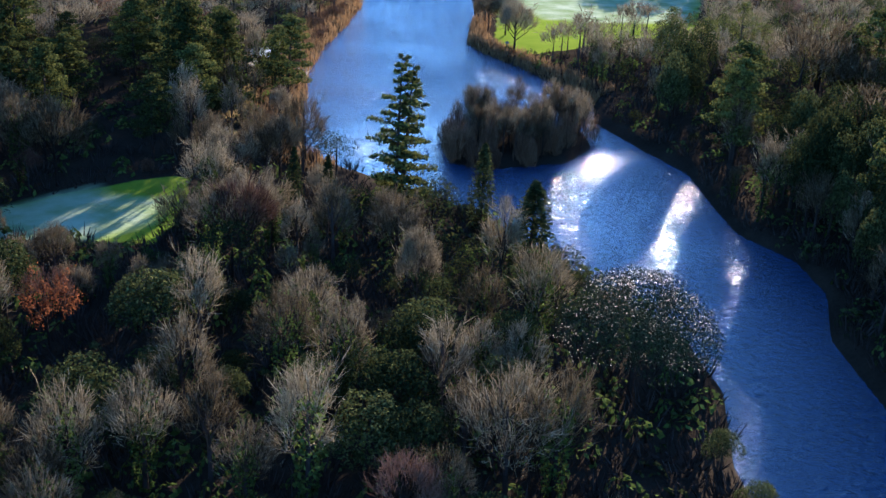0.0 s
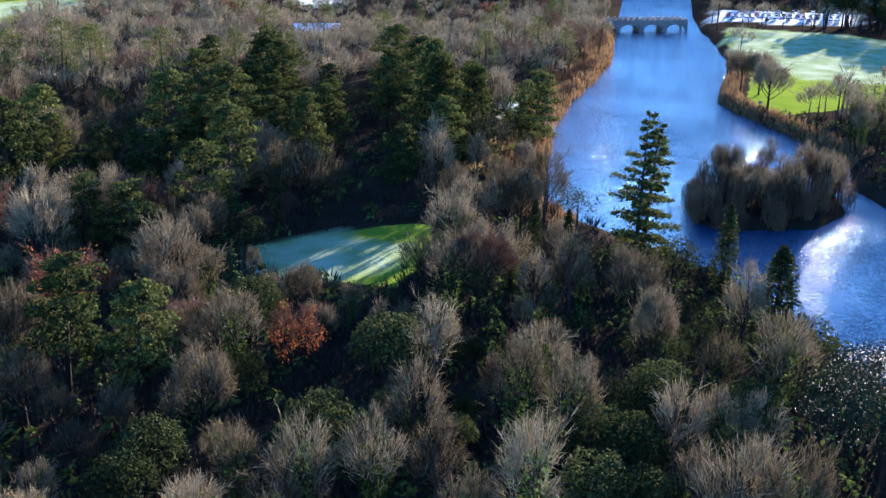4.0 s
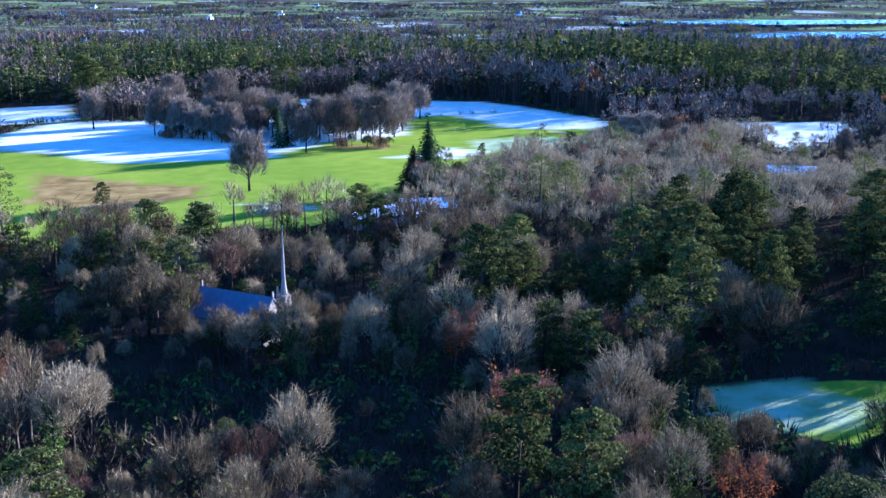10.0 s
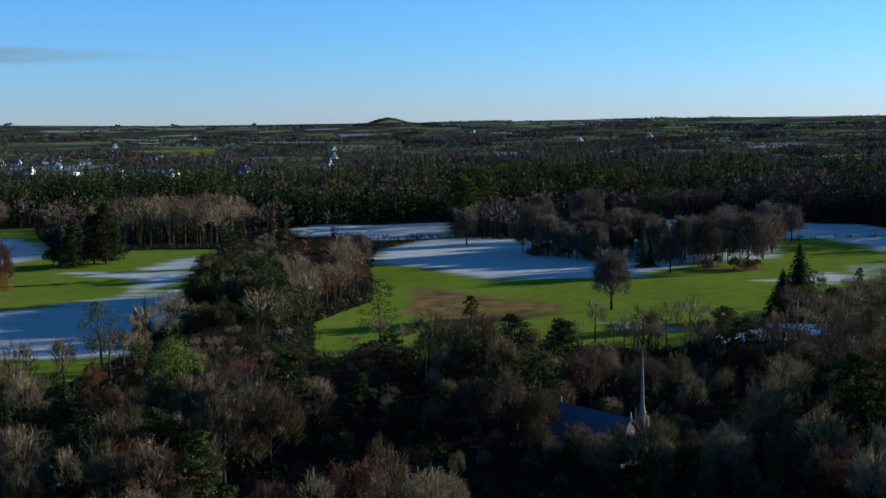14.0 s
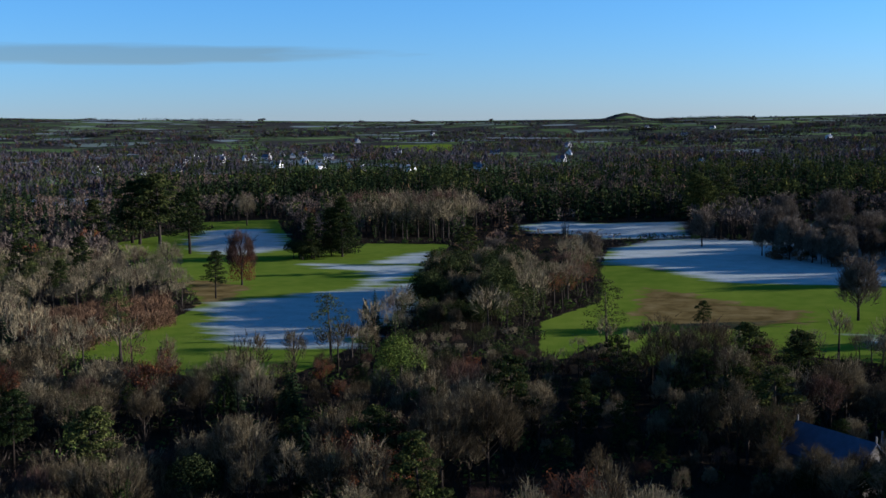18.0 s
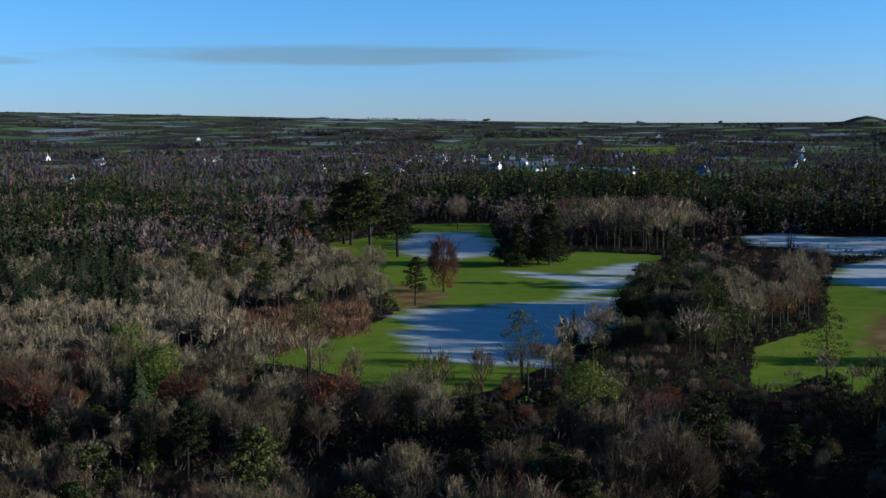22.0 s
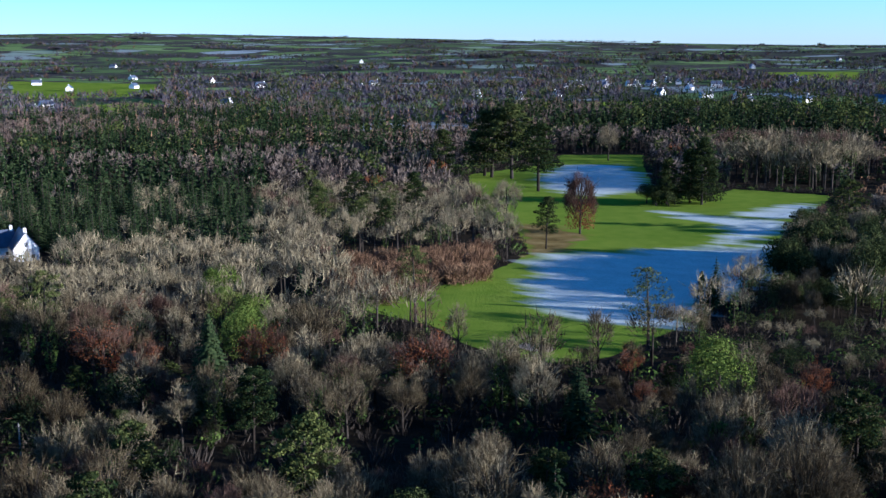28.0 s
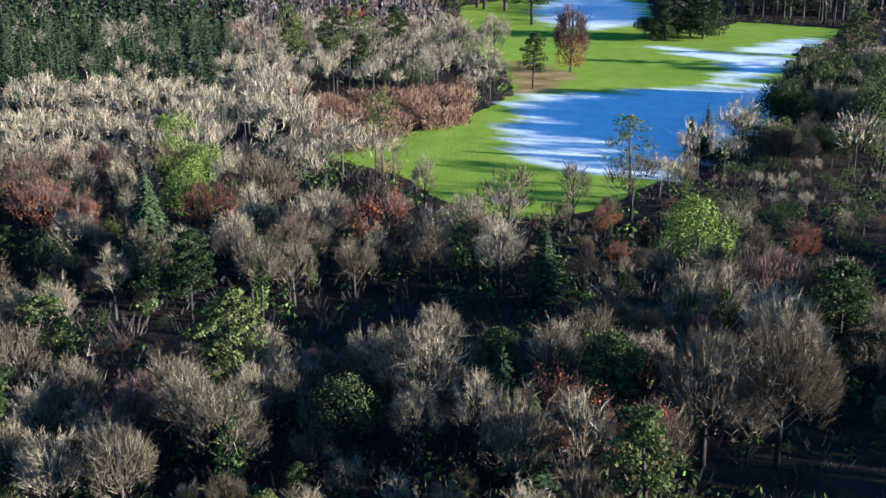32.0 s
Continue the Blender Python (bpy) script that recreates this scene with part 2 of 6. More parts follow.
def ground_material():
    m, n, l, b = material("ground", 0.95)
    b.inputs["Specular IOR Level"].default_value = 0.0
    pos = n.new("ShaderNodeTexCoord").outputs["Object"]

    def attr(name):
        a = n.new("ShaderNodeAttribute")
        a.attribute_name = name
        return a.outputs["Fac"]

    big, mid, fine = (add_noise(n, l, s, d, vector=pos) for s, d in ((0.02, 4.0), (0.15, 5.0), (1.6, 4.0)))
    # leaf litter, its colour taken near black to deepen the shade under trees
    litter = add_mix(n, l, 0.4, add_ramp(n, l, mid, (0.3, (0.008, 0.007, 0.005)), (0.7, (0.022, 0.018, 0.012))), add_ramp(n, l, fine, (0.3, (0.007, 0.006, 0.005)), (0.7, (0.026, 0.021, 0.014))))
    mown = add_mix(n, l, 0.35, add_ramp(n, l, big, (0.3, (0.070, 0.112, 0.009)), (0.7, (0.115, 0.155, 0.014))), add_ramp(n, l, mid, (0.3, (0.055, 0.092, 0.009)), (0.7, (0.13, 0.155, 0.022))))
    rough_grass = add_ramp(n, l, mid, (0.25, (0.045, 0.033, 0.010)), (0.5, (0.11, 0.080, 0.027)), (0.75, (0.17, 0.13, 0.05)))
    frost = add_mix(n, l, 0.5, add_ramp(n, l, mid, (0.25, (0.20, 0.24, 0.21)), (0.75, (0.37, 0.39, 0.36))), add_ramp(n, l, fine, (0.3, (0.24, 0.28, 0.25)), (0.7, (0.40, 0.42, 0.39))))
    # farmland far off: small fields of several greens with hedges between
    vor = n.new("ShaderNodeTexVoronoi")
    vor.inputs["Scale"].default_value, vor.inputs["Randomness"].default_value = 0.0075, 0.85
    l.new(pos, vor.inputs["Vector"])
    cell = n.new("ShaderNodeSeparateColor")
    l.new(vor.outputs["Color"], cell.inputs[0])
    # last two stops: frosted fields, their blue-grey also painting in far haze
    field = add_ramp(n, l, cell.outputs[0], (0.0, (0.035, 0.033, 0.028)), (0.3, (0.05, 0.075, 0.03)), (0.55, (0.085, 0.13, 0.04)), (0.8, (0.12, 0.17, 0.055)), (0.88, (0.16, 0.19, 0.18)), (1.0, (0.20, 0.23, 0.24)))
    edge = n.new("ShaderNodeTexVoronoi")
    edge.feature = "DISTANCE_TO_EDGE"
    edge.inputs["Scale"].default_value, edge.inputs["Randomness"].default_value = 0.0075, 0.85
    l.new(pos, edge.inputs["Vector"])
    hedge = add_ramp(n, l, add_math(n, l, "MULTIPLY_ADD", mid, 0.10, edge.outputs["Distance"]), (0.07, (1, 1, 1)), (0.11, (0, 0, 0)))
    copse = add_ramp(n, l, add_noise(n, l, 0.006, 5.0, vector=pos), (0.51, (0, 0, 0)), (0.55, (1, 1, 1)))
    # scrub on the ground, purple-grey to paint in some far haze
    scrub = add_ramp(n, l, mid, (0.3, (0.016, 0.015, 0.017)), (0.7, (0.05, 0.043, 0.043)))
    field = add_mix(n, l, hedge, field, scrub)
    field = add_mix(n, l, copse, field, scrub)
    field = add_mix(n, l, 0.2, field, add_ramp(n, l, mid, (0.3, (0.02, 0.026, 0.014)), (0.7, (0.06, 0.07, 0.035))))

    def over(base, name, colour, wobble, lo=0.46, hi=0.54, sway=0.5):
        k = add_math(n, l, "ADD", attr(name), add_math(n, l, "MULTIPLY_ADD", wobble, sway, -0.5 * sway))
        mask = add_ramp(n, l, k, (lo, (0, 0, 0)), (hi, (1, 1, 1)))
        return add_mix(n, l, mask, base, colour)

    # long streaks: the line of the tree shadows, put into frost and rime
    drift_map = n.new("ShaderNodeMapping")
    drift_map.inputs["Rotation"].default_value = (0, 0, radians(20))
    drift_map.inputs["Scale"].default_value = (0.02, 0.14, 0.1)
    l.new(pos, drift_map.inputs["Vector"])
    drift = add_noise(n, l, 1.0, 6.0, vector=drift_map.outputs[0])
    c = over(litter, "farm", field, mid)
    c = over(c, "mown", mown, mid)
    rime = add_ramp(n, l, mid, (0.3, (0.09, 0.13, 0.045)), (0.7, (0.20, 0.24, 0.15)))
    c = over(c, "rime", rime, drift, 0.35, 0.7, 0.9)
    c = over(c, "tan", rough_grass, mid, 0.42, 0.6, 1.0)
    c = over(c, "sand", add_ramp(n, l, fine, (0.3, (0.15, 0.125, 0.095)), (0.7, (0.22, 0.185, 0.15))), fine)
    c = over(c, "frost", frost, drift, 0.40, 0.66, 0.95)
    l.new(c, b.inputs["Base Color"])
    add_bump(n, l, b, add_math(n, l, "ADD", fine, mid), 0.5, 0.25)
    return m


M_GROUND = ground_material()


def water_material(name="river water", ripple=0.8):
    m, n, l, b = material(name, 0.04)
    b.inputs["Base Color"].default_value = (0.006, 0.020, 0.048, 1)
    b.inputs["Specular IOR Level"].default_value = 0.5
    b.inputs["IOR"].default_value = 1.33
    pos = n.new("ShaderNodeTexCoord").outputs["Object"]
    mp = n.new("ShaderNodeMapping")
    mp.inputs["Scale"].default_value = (1.0, 1.6, 1.0)
    l.new(pos, mp.inputs["Vector"])
    h = add_math(n, l, "MULTIPLY_ADD", add_noise(n, l, 0.9, 3.0, vector=mp.outputs[0]), 1.4, add_noise(n, l, 3.4, 4.0, vector=mp.outputs[0]))
    calm = add_ramp(n, l, add_noise(n, l, 0.03, 3.0, vector=pos), (0.35, (0.55, 0.55, 0.55)), (0.65, (1, 1, 1)))
    add_bump(n, l, b, add_math(n, l, "MULTIPLY", h, calm), ripple, 0.30)
    return m


M_WATER = water_material()


# ---- plan of the land (metres; the walk starts over the origin) ----
RIVER = [(450, 350), (342, 268), (290, 228), (259, 209), (231, 194), (201, 174), (184, 160), (165, 145), (150, 130), (149, 112), (148, 98), (145, 85),
         (137, 68), (130, 55), (126, 45), (115, 35), (100, 28), (90, 20), (70, 5), (60, -40), (110, -40), (112, 10), (138, 29), (153, 34), (163, 42), (168, 53),
         (178, 61), (193, 72), (202, 86), (214, 102), (236, 114), (242, 128), (250, 142), (259, 160), (266, 169), (302, 190), (330, 209), (364, 238), (382, 256), (480, 330)]
ISLE = [(181, 120), (166, 109), (170, 100), (182, 92), (195, 93), (206, 101), (197, 114)]
FAIR_A = [(-166, 277), (-152, 265), (-128, 260), (-114, 250), (-100, 245), (-89, 249), (-83, 262), (-80, 300), (-80, 341), (-76, 370), (-84, 408), (-94, 448), (-100, 532), (-142, 533), (-146, 500),
          (-168, 505), (-211, 600), (-231, 652), (-275, 630), (-255, 592), (-272, 524), (-202, 407), (-180, 396), (-150, 350), (-148, 333), (-147, 308), (-151, 291)]
FAIR_B = [(-16, 304), (-4, 276), (16, 280), (39, 290), (58, 282), (93, 297), (112, 340), (149, 381), (183, 401), (206, 411), (235, 453), (256, 482), (248, 543),
          (193, 537), (155, 528), (100, 545), (58, 545), (3, 560), (-24, 513), (-24, 463), (-19, 373), (-35, 333), (-30, 285), (-24, 280)]
FAIR_C = [(58, 560), (96, 538), (150, 530), (193, 539), (250, 545), (235, 600), (160, 640), (100, 650), (50, 620)]
FAIR_D = [(306, 464), (363, 444), (337, 404), (275, 367), (290, 421)]
FAIR_E = [(-84, 628), (-62, 650), (-30, 646), (10, 656), (12, 576), (-6, 560), (-28, 560), (-52, 590), (-66, 592)]
LAWN = [(92, 143), (89, 131), (96, 122), (100, 114), (116, 124), (125, 134), (118, 138), (106, 141)]
FIELD = [(352, 226), (385, 245), (412, 205), (415, 160), (317, 122), (300, 139), (276, 139), (256, 146), (262, 158), (300, 181), (330, 200)]
MEADOW = [(215, 188), (202, 176), (190, 176), (206, 196), (225, 200)]
CARPARK = [(392, 263), (437, 217), (480, 237), (425, 280)]
FAR_FIELDS = [[(-1391, 1123), (-1164, 1199), (-938, 967), (-1027, 849)], [(-876, 803), (-858, 881), (-712, 760), (-707, 699), (-745, 693)], [(-478, 1046), (-411, 1118), (-372, 1033), (-439, 967)],
              [(-388, 1106), (-345, 1145), (-307, 1043), (-352, 1024)], [(-316, 1157), (-228, 1170), (-207, 1067), (-283, 1053)], [(-507, 1846), (-363, 1938), (-310, 1665), (-429, 1629)]]
TAN = [(-181, 396), (-174, 407), (-150, 392), (-143, 364), (-148, 348)]
TAN_B = [(-6, 402), (8, 392), (24, 372), (46, 358), (40, 338), (20, 326), (4, 330), (-8, 345)]
BANK = [(259, 214), (231, 199), (201, 179), (184, 165), (165, 150), (150, 135), (146, 145), (160, 158), (180, 172), (198, 188), (226, 206)]
FROST_A = [(-145, 340), (-135, 320), (-129, 308), (-122, 294), (-113, 286), (-102, 284), (-82, 288), (-80, 341), (-78, 370), (-88, 408), (-140, 358), (-144, 347)]
FROST_A2 = [(-149, 455), (-100, 452), (-95, 436), (-105, 391), (-110, 391), (-111, 428)]
FROST_A3 = [(-122, 459), (-110, 492), (-104, 500), (-96, 470), (-104, 455)]
FROST_A4 = [(-214, 492), (-236, 530), (-248, 585), (-222, 598), (-196, 560), (-172, 508), (-188, 484)]
FROST_B = [(-23, 462), (0, 450), (25, 413), (74, 412), (92, 436), (112, 452), (150, 470), (165, 528), (50, 555), (0, 560), (-24, 515)]
FROST_B2 = [(193, 540), (250, 545), (258, 482), (238, 457), (203, 476)]
FIELD_FROST = [(352, 226), (385, 245), (412, 205), (415, 160), (345, 136), (312, 160), (316, 186)]
BUNKERS = [(-1, 449, 1.3), (178, 483, 1.3), (-101, 256, 1.2), (214, 456, 1.2)]      # x, y, size
FROST_L = [(90, 142), (88, 131), (96, 121), (106, 119), (113, 128), (110, 141)]
FROST_B4 = [(120, 400), (150, 420), (165, 405), (140, 388)]
FROST_B5 = [(52, 318), (66, 314), (70, 306), (56, 308)]
FROST_B3 = [(165, 440), (200, 445), (215, 425), (200, 405), (160, 405)]


def inside(poly, x, y):
    """How far inside a polygon points lie, in metres (outside: negative)."""
    x, y = np.asarray(x, float), np.asarray(y, float)
    isin, far = np.zeros(x.shape, bool), np.full(x.shape, 1e9)
    for (ax, ay), (bx, by) in zip(poly, poly[1:] + poly[:1]):
        ex, ey = bx - ax, by - ay
        k = np.clip(((x - ax) * ex + (y - ay) * ey) / (ex * ex + ey * ey + 1e-9), 0, 1)
        far = np.minimum(far, np.hypot(x - ax - k * ex, y - ay - k * ey))
        with np.errstate(divide="ignore", invalid="ignore"):
            isin ^= ((ay > y) != (by > y)) & (x < ex * (y - ay) / (by - ay + 1e-12) + ax)
    return np.where(isin, far, -far)


def smooth(a, b, v):
    k = np.clip((v - a) / (b - a), 0, 1)
    return k * k * (3 - 2 * k)


def waves(x, y, s):
    return (np.sin(x / s + 1.3 * np.sin(y / s * 0.7)) + np.sin(y / s * 1.17 + 1.7 * np.sin(x / s * 0.6 + 2))) * 0.5


def land(x, y):
    """The height of the ground."""
    x, y = np.asarray(x, float), np.asarray(y, float)
    r = np.hypot(x, y)
    z = 52 * np.clip((r - 650) / 4250, 0, 1)
    z = z + smooth(900, 2500, r) * 7.0 * waves(x, y, 330) + 0.5 * waves(x, y, 45) * smooth(80, 250, r)
    z = z + 30 * np.exp(-(((x + 163) / 75) ** 2 + ((y - 4700) / 200) ** 2))
    z = z + 58 * smooth(14, 46, -np.degrees(np.arctan2(x, y))) * smooth(2600, 4900, r)
    wet = np.maximum(inside(RIVER, x, y), -50)
    dry = inside(ISLE, x, y)
    z = z * (1 - smooth(-14, -2, wet)) - 2.9 * smooth(-2.5, 2.5, wet) + 2.2 * smooth(-2, 2, dry)
    return z


# ---- ground ----
def mesh_from(name, verts, faces, mat=None, smooth_faces=False):
    me = bpy.data.meshes.new(name)
    v, f = np.asarray(verts, np.float32), np.asarray(faces, np.int32)
    me.vertices.add(len(v))
    me.vertices.foreach_set("co", v.ravel())
    k = f.shape[1]
    me.loops.add(f.size)
    me.loops.foreach_set("vertex_index", f.ravel())
    me.polygons.add(len(f))
    me.polygons.foreach_set("loop_start", np.arange(0, f.size, k, dtype=np.int32))
    me.polygons.foreach_set("loop_total", np.full(len(f), k, np.int32))
    if smooth_faces:
        me.polygons.foreach_set("use_smooth", np.ones(len(f), bool))
    me.update(calc_edges=True)
    if mat:
        me.materials.append(mat)
    return me


def build_ground():
    fine = np.arange(-68, 96, 0.5)
    turns = np.radians(np.concatenate([fine, np.arange(96, 292, 4.0)]))
    rings = [0.0]
    r = 25.0
    while r < 4950:
        rings.append(r)
        r *= 1.0125
    rings = np.array(rings[1:])
    rr, aa = np.meshgrid(rings, turns, indexing="ij")
    x, y = (rr * np.sin(aa)).ravel(), (rr * np.cos(aa)).ravel()
    nr, na = rr.shape
    i, j = np.meshgrid(np.arange(nr - 1), np.arange(na), indexing="ij")
    j2 = (j + 1) % na
    quads = np.stack([i * na + j, (i + 1) * na + j, (i + 1) * na + j2, i * na + j2], -1).reshape(-1, 4)[:, ::-1]
    co = np.stack([x, y, land(x, y)], 1)
    # the middle
    co = np.vstack([co, [0, 0, 0]])
    me = mesh_from("ground", co, quads, M_GROUND, True)
    cap = bmesh.new()
    cap.from_mesh(me)
    cap.verts.ensure_lookup_table()
    for k in range(na):
        cap.faces.new((cap.verts[len(co) - 1], cap.verts[(k + 1) % na], cap.verts[k])).normal_flip()
    cap.normal_update()
    cap.to_mesh(me)
    cap.free()

    def lay(name, polys, soft):
        d = np.max([inside(p, co[:, 0], co[:, 1]) for p in polys], axis=0)
        a = me.attributes.new(name, "FLOAT", "POINT")
        a.data.foreach_set("value", np.clip(0.5 + d / soft, 0, 1).astype(np.float32))

    lay("mown", [FAIR_A, FAIR_B, FAIR_C, FAIR_D, FAIR_E, LAWN, FIELD, MEADOW, *FAR_FIELDS], 8.0)
    lay("rime", [FROST_L, FROST_B3, FIELD_FROST], 16.0)
    lay("tan", [TAN, TAN_B, BANK, [(44, 486), (54, 492), (78, 466), (70, 456)], [(104, 428), (132, 426), (134, 438), (106, 444)]], 24.0)
    lay("sand", [[(bx + 4 * math.cos(k) * s, by + 2.6 * math.sin(k) * s) for k in np.linspace(0, 5.6, 10)] for bx, by, s in BUNKERS], 3.0)
    lay("frost", [FROST_A, FROST_A2, FROST_A3, FROST_A4, FROST_B, FROST_B2, FROST_B4, FROST_B5, FAIR_C, FAIR_D, FAIR_E, CARPARK, MEADOW], 30.0)
    a = me.attributes.new("farm", "FLOAT", "POINT")
    rad, bear = np.hypot(co[:, 0], co[:, 1]), np.degrees(np.arctan2(co[:, 0], co[:, 1]))
    a.data.foreach_set("value", (0.2 + 0.6 * smooth(780, 900, rad)).astype(np.float32))
    return tagged(new("ground", me), "rolling winter ground of woodland litter, mown grass and frost", "ground", kind="structure")


build_ground()


def build_water():
    bm = bmesh.new()
    bm.faces.new([bm.verts.new((px, py, -1.8)) for px, py in RIVER])
    bmesh.ops.triangulate(bm, faces=bm.faces[:])
    bmesh.ops.recalc_face_normals(bm, faces=bm.faces[:])
    for f in bm.faces:
        if f.normal.z < 0:
            f.normal_flip()
    me = bpy.data.meshes.new("river")
    bm.to_mesh(me)
    bm.free()
    me.materials.append(M_WATER)
    river = tagged(new("river", me), "rippling blue river between wooded banks", "river", kind="structure")
    # the nearer reach has real waves
    step = 0.28
    gx, gy = np.meshgrid(np.arange(58, 262, step), np.arange(-30, 200, step), indexing="ij")
    nx, ny = gx.shape
    flat_x, flat_y = gx.ravel(), gy.ravel()
    waver = np.random.default_rng(3)
    z = np.zeros(flat_x.size)
    gust = 0.65 + 0.35 * waves(flat_x, flat_y, 6.0)
    for k in range(9):
        length, way = waver.uniform(0.75, 2.1), radians(waver.normal(200, 42))
        turn = 6.283 / length
        z += length * 0.0145 * np.sin(turn * (flat_x * math.cos(way) + flat_y * math.sin(way)) + waver.uniform(0, 6) + 1.5 * waves(flat_x, flat_y, waver.uniform(3, 8)))
    far = np.hypot(flat_x, flat_y)
    z = -1.5 + z * gust * (1 - 0.85 * smooth(170, 245, far)) - 0.27 * smooth(215, 246, far)
    keep = (inside(RIVER, flat_x, flat_y) > -2.0) & (far < 248)
    i, j = np.meshgrid(np.arange(nx - 1), np.arange(ny - 1), indexing="ij")
    quads = np.stack([i * ny + j, (i + 1) * ny + j, (i + 1) * ny + j + 1, i * ny + j + 1], -1).reshape(-1, 4)
    quads = quads[keep[quads].all(1)]
    used, inv = np.unique(quads, return_inverse=True)
    me = mesh_from("waves", np.stack([flat_x, flat_y, z], 1)[used], inv.reshape(-1, 4), M_WATER, True)
    new("waves", me).parent = river


build_water()



# ---- trees ----
rng = np.random.default_rng(7)


class Shape:
    """Triangles gathered for one mesh."""

    def __init__(self):
        self.v, self.f, self.n = [], [], 0

    def add(self, v, f):
        self.v.append(np.asarray(v, float))
        self.f.append(np.asarray(f, int) + self.n)
        self.n += len(v)

    def tube(self, a, b, ra, rb, sides=5):
        a, b = np.asarray(a, float), np.asarray(b, float)
        d = (b - a) / (np.linalg.norm(b - a) + 1e-9)
        u = np.cross(d, (0.3, 0.9, 0.2))
        u /= np.linalg.norm(u) + 1e-9
        w = np.cross(d, u)
        t = np.linspace(0, 2 * np.pi, sides, endpoint=False)[:, None]
        ring = np.cos(t) * u + np.sin(t) * w
        i = np.arange(sides)
        j = (i + 1) % sides
        self.add(np.vstack([a + ring * ra, b + ring * rb]), np.vstack([np.stack([i, j, j + sides], 1), np.stack([i, j + sides, i + sides], 1)]))

    def blades(self, base, tip, width):
        """Thin three-cornered twigs, many at once."""
        base, tip = np.asarray(base, float), np.asarray(tip, float)
        side = np.cross(tip - base, rng.normal(size=base.shape))
        side *= (np.asarray(width) / 2 / (np.linalg.norm(side, axis=1) + 1e-9)).reshape(-1, 1)
        k = np.arange(len(base))
        self.add(np.vstack([base - side, base + side, tip]), np.stack([k, k + len(base), k + 2 * len(base)], 1))

    def leaves(self, at, size, flat=0.0, out=None):
        """Small leaf sprays round the given places."""
        at = np.asarray(at, float)
        face = rng.normal(size=at.shape) * (0.6 if out is not None else 1.0)
        if out is not None:
            face += np.asarray(out)
        face[:, 2] += flat
        face = unit(face)
        a = unit(np.cross(face, rng.normal(size=at.shape)))
        s = np.asarray(size).reshape(-1, 1)
        b = np.cross(face, a) * 0.7 * s
        a = a * s
        k = np.arange(len(at)) * 4
        v = np.stack([at - a * 0.5, at + b * 0.45, at + a * 0.6, at - b * 0.45], 1).reshape(-1, 3)
        self.add(v, np.vstack([np.stack([k, k + 1, k + 2], 1), np.stack([k, k + 2, k + 3], 1)]))

    def arrays(self):
        return np.vstack(self.v), np.vstack(self.f)


def unit(v):
    return v / (np.linalg.norm(v, axis=-1, keepdims=True) + 1e-9)


def skeleton_of(h, r, limbs, branches, low=0.22):
    """A bare broadleaf frame: trunk, limbs that rise to a dome, and branches off them."""
    wood = Shape()
    top = np.array([rng.normal(0, 0.25), rng.normal(0, 0.25), h * 0.72])
    fork = np.array([top[0] * 0.3, top[1] * 0.3, h * (low + 0.08)])
    wood.tube((0, 0, -0.4), fork, h * 0.024, h * 0.018, 6)
    wood.tube(fork, top, h * 0.018, h * 0.006, 5)
    ends = []
    turn = rng.uniform(0, 6.28)
    for i in range(limbs):
        a = turn + i * 2.399
        s = 0.15 + 0.85 * (i + 0.5) / limbs
        start = fork + (top - fork) * (0.0 + 0.75 * (1 - s))
        lean = r * (0.35 + 0.5 * s)
        end = np.array([math.cos(a) * lean, math.sin(a) * lean, h * (0.90 - 0.34 * s * s) * rng.uniform(0.92, 1.04)])
        mid = start + (end - start) * 0.5 + np.array([math.cos(a), math.sin(a), 0]) * lean * 0.14
        wood.tube(start, mid, h * 0.0085, h * 0.005, 4)
        wood.tube(mid, end, h * 0.005, h * 0.002, 4)
        for k in range(branches):
            f = rng.uniform(0.25, 1.0)
            p = mid + (end - mid) * (f * 2 - 1) if f > 0.5 else start + (mid - start) * f * 2
            d = unit(np.array([math.cos(a + rng.normal(0, 0.9)), math.sin(a + rng.normal(0, 0.9)), rng.uniform(0.25, 1.3)]))
            q = p + d * r * rng.uniform(0.28, 0.5)
            wood.tube(p, q, h * 0.003, h * 0.0012, 3)
            ends.append((p, q))
    return wood, np.array(ends)


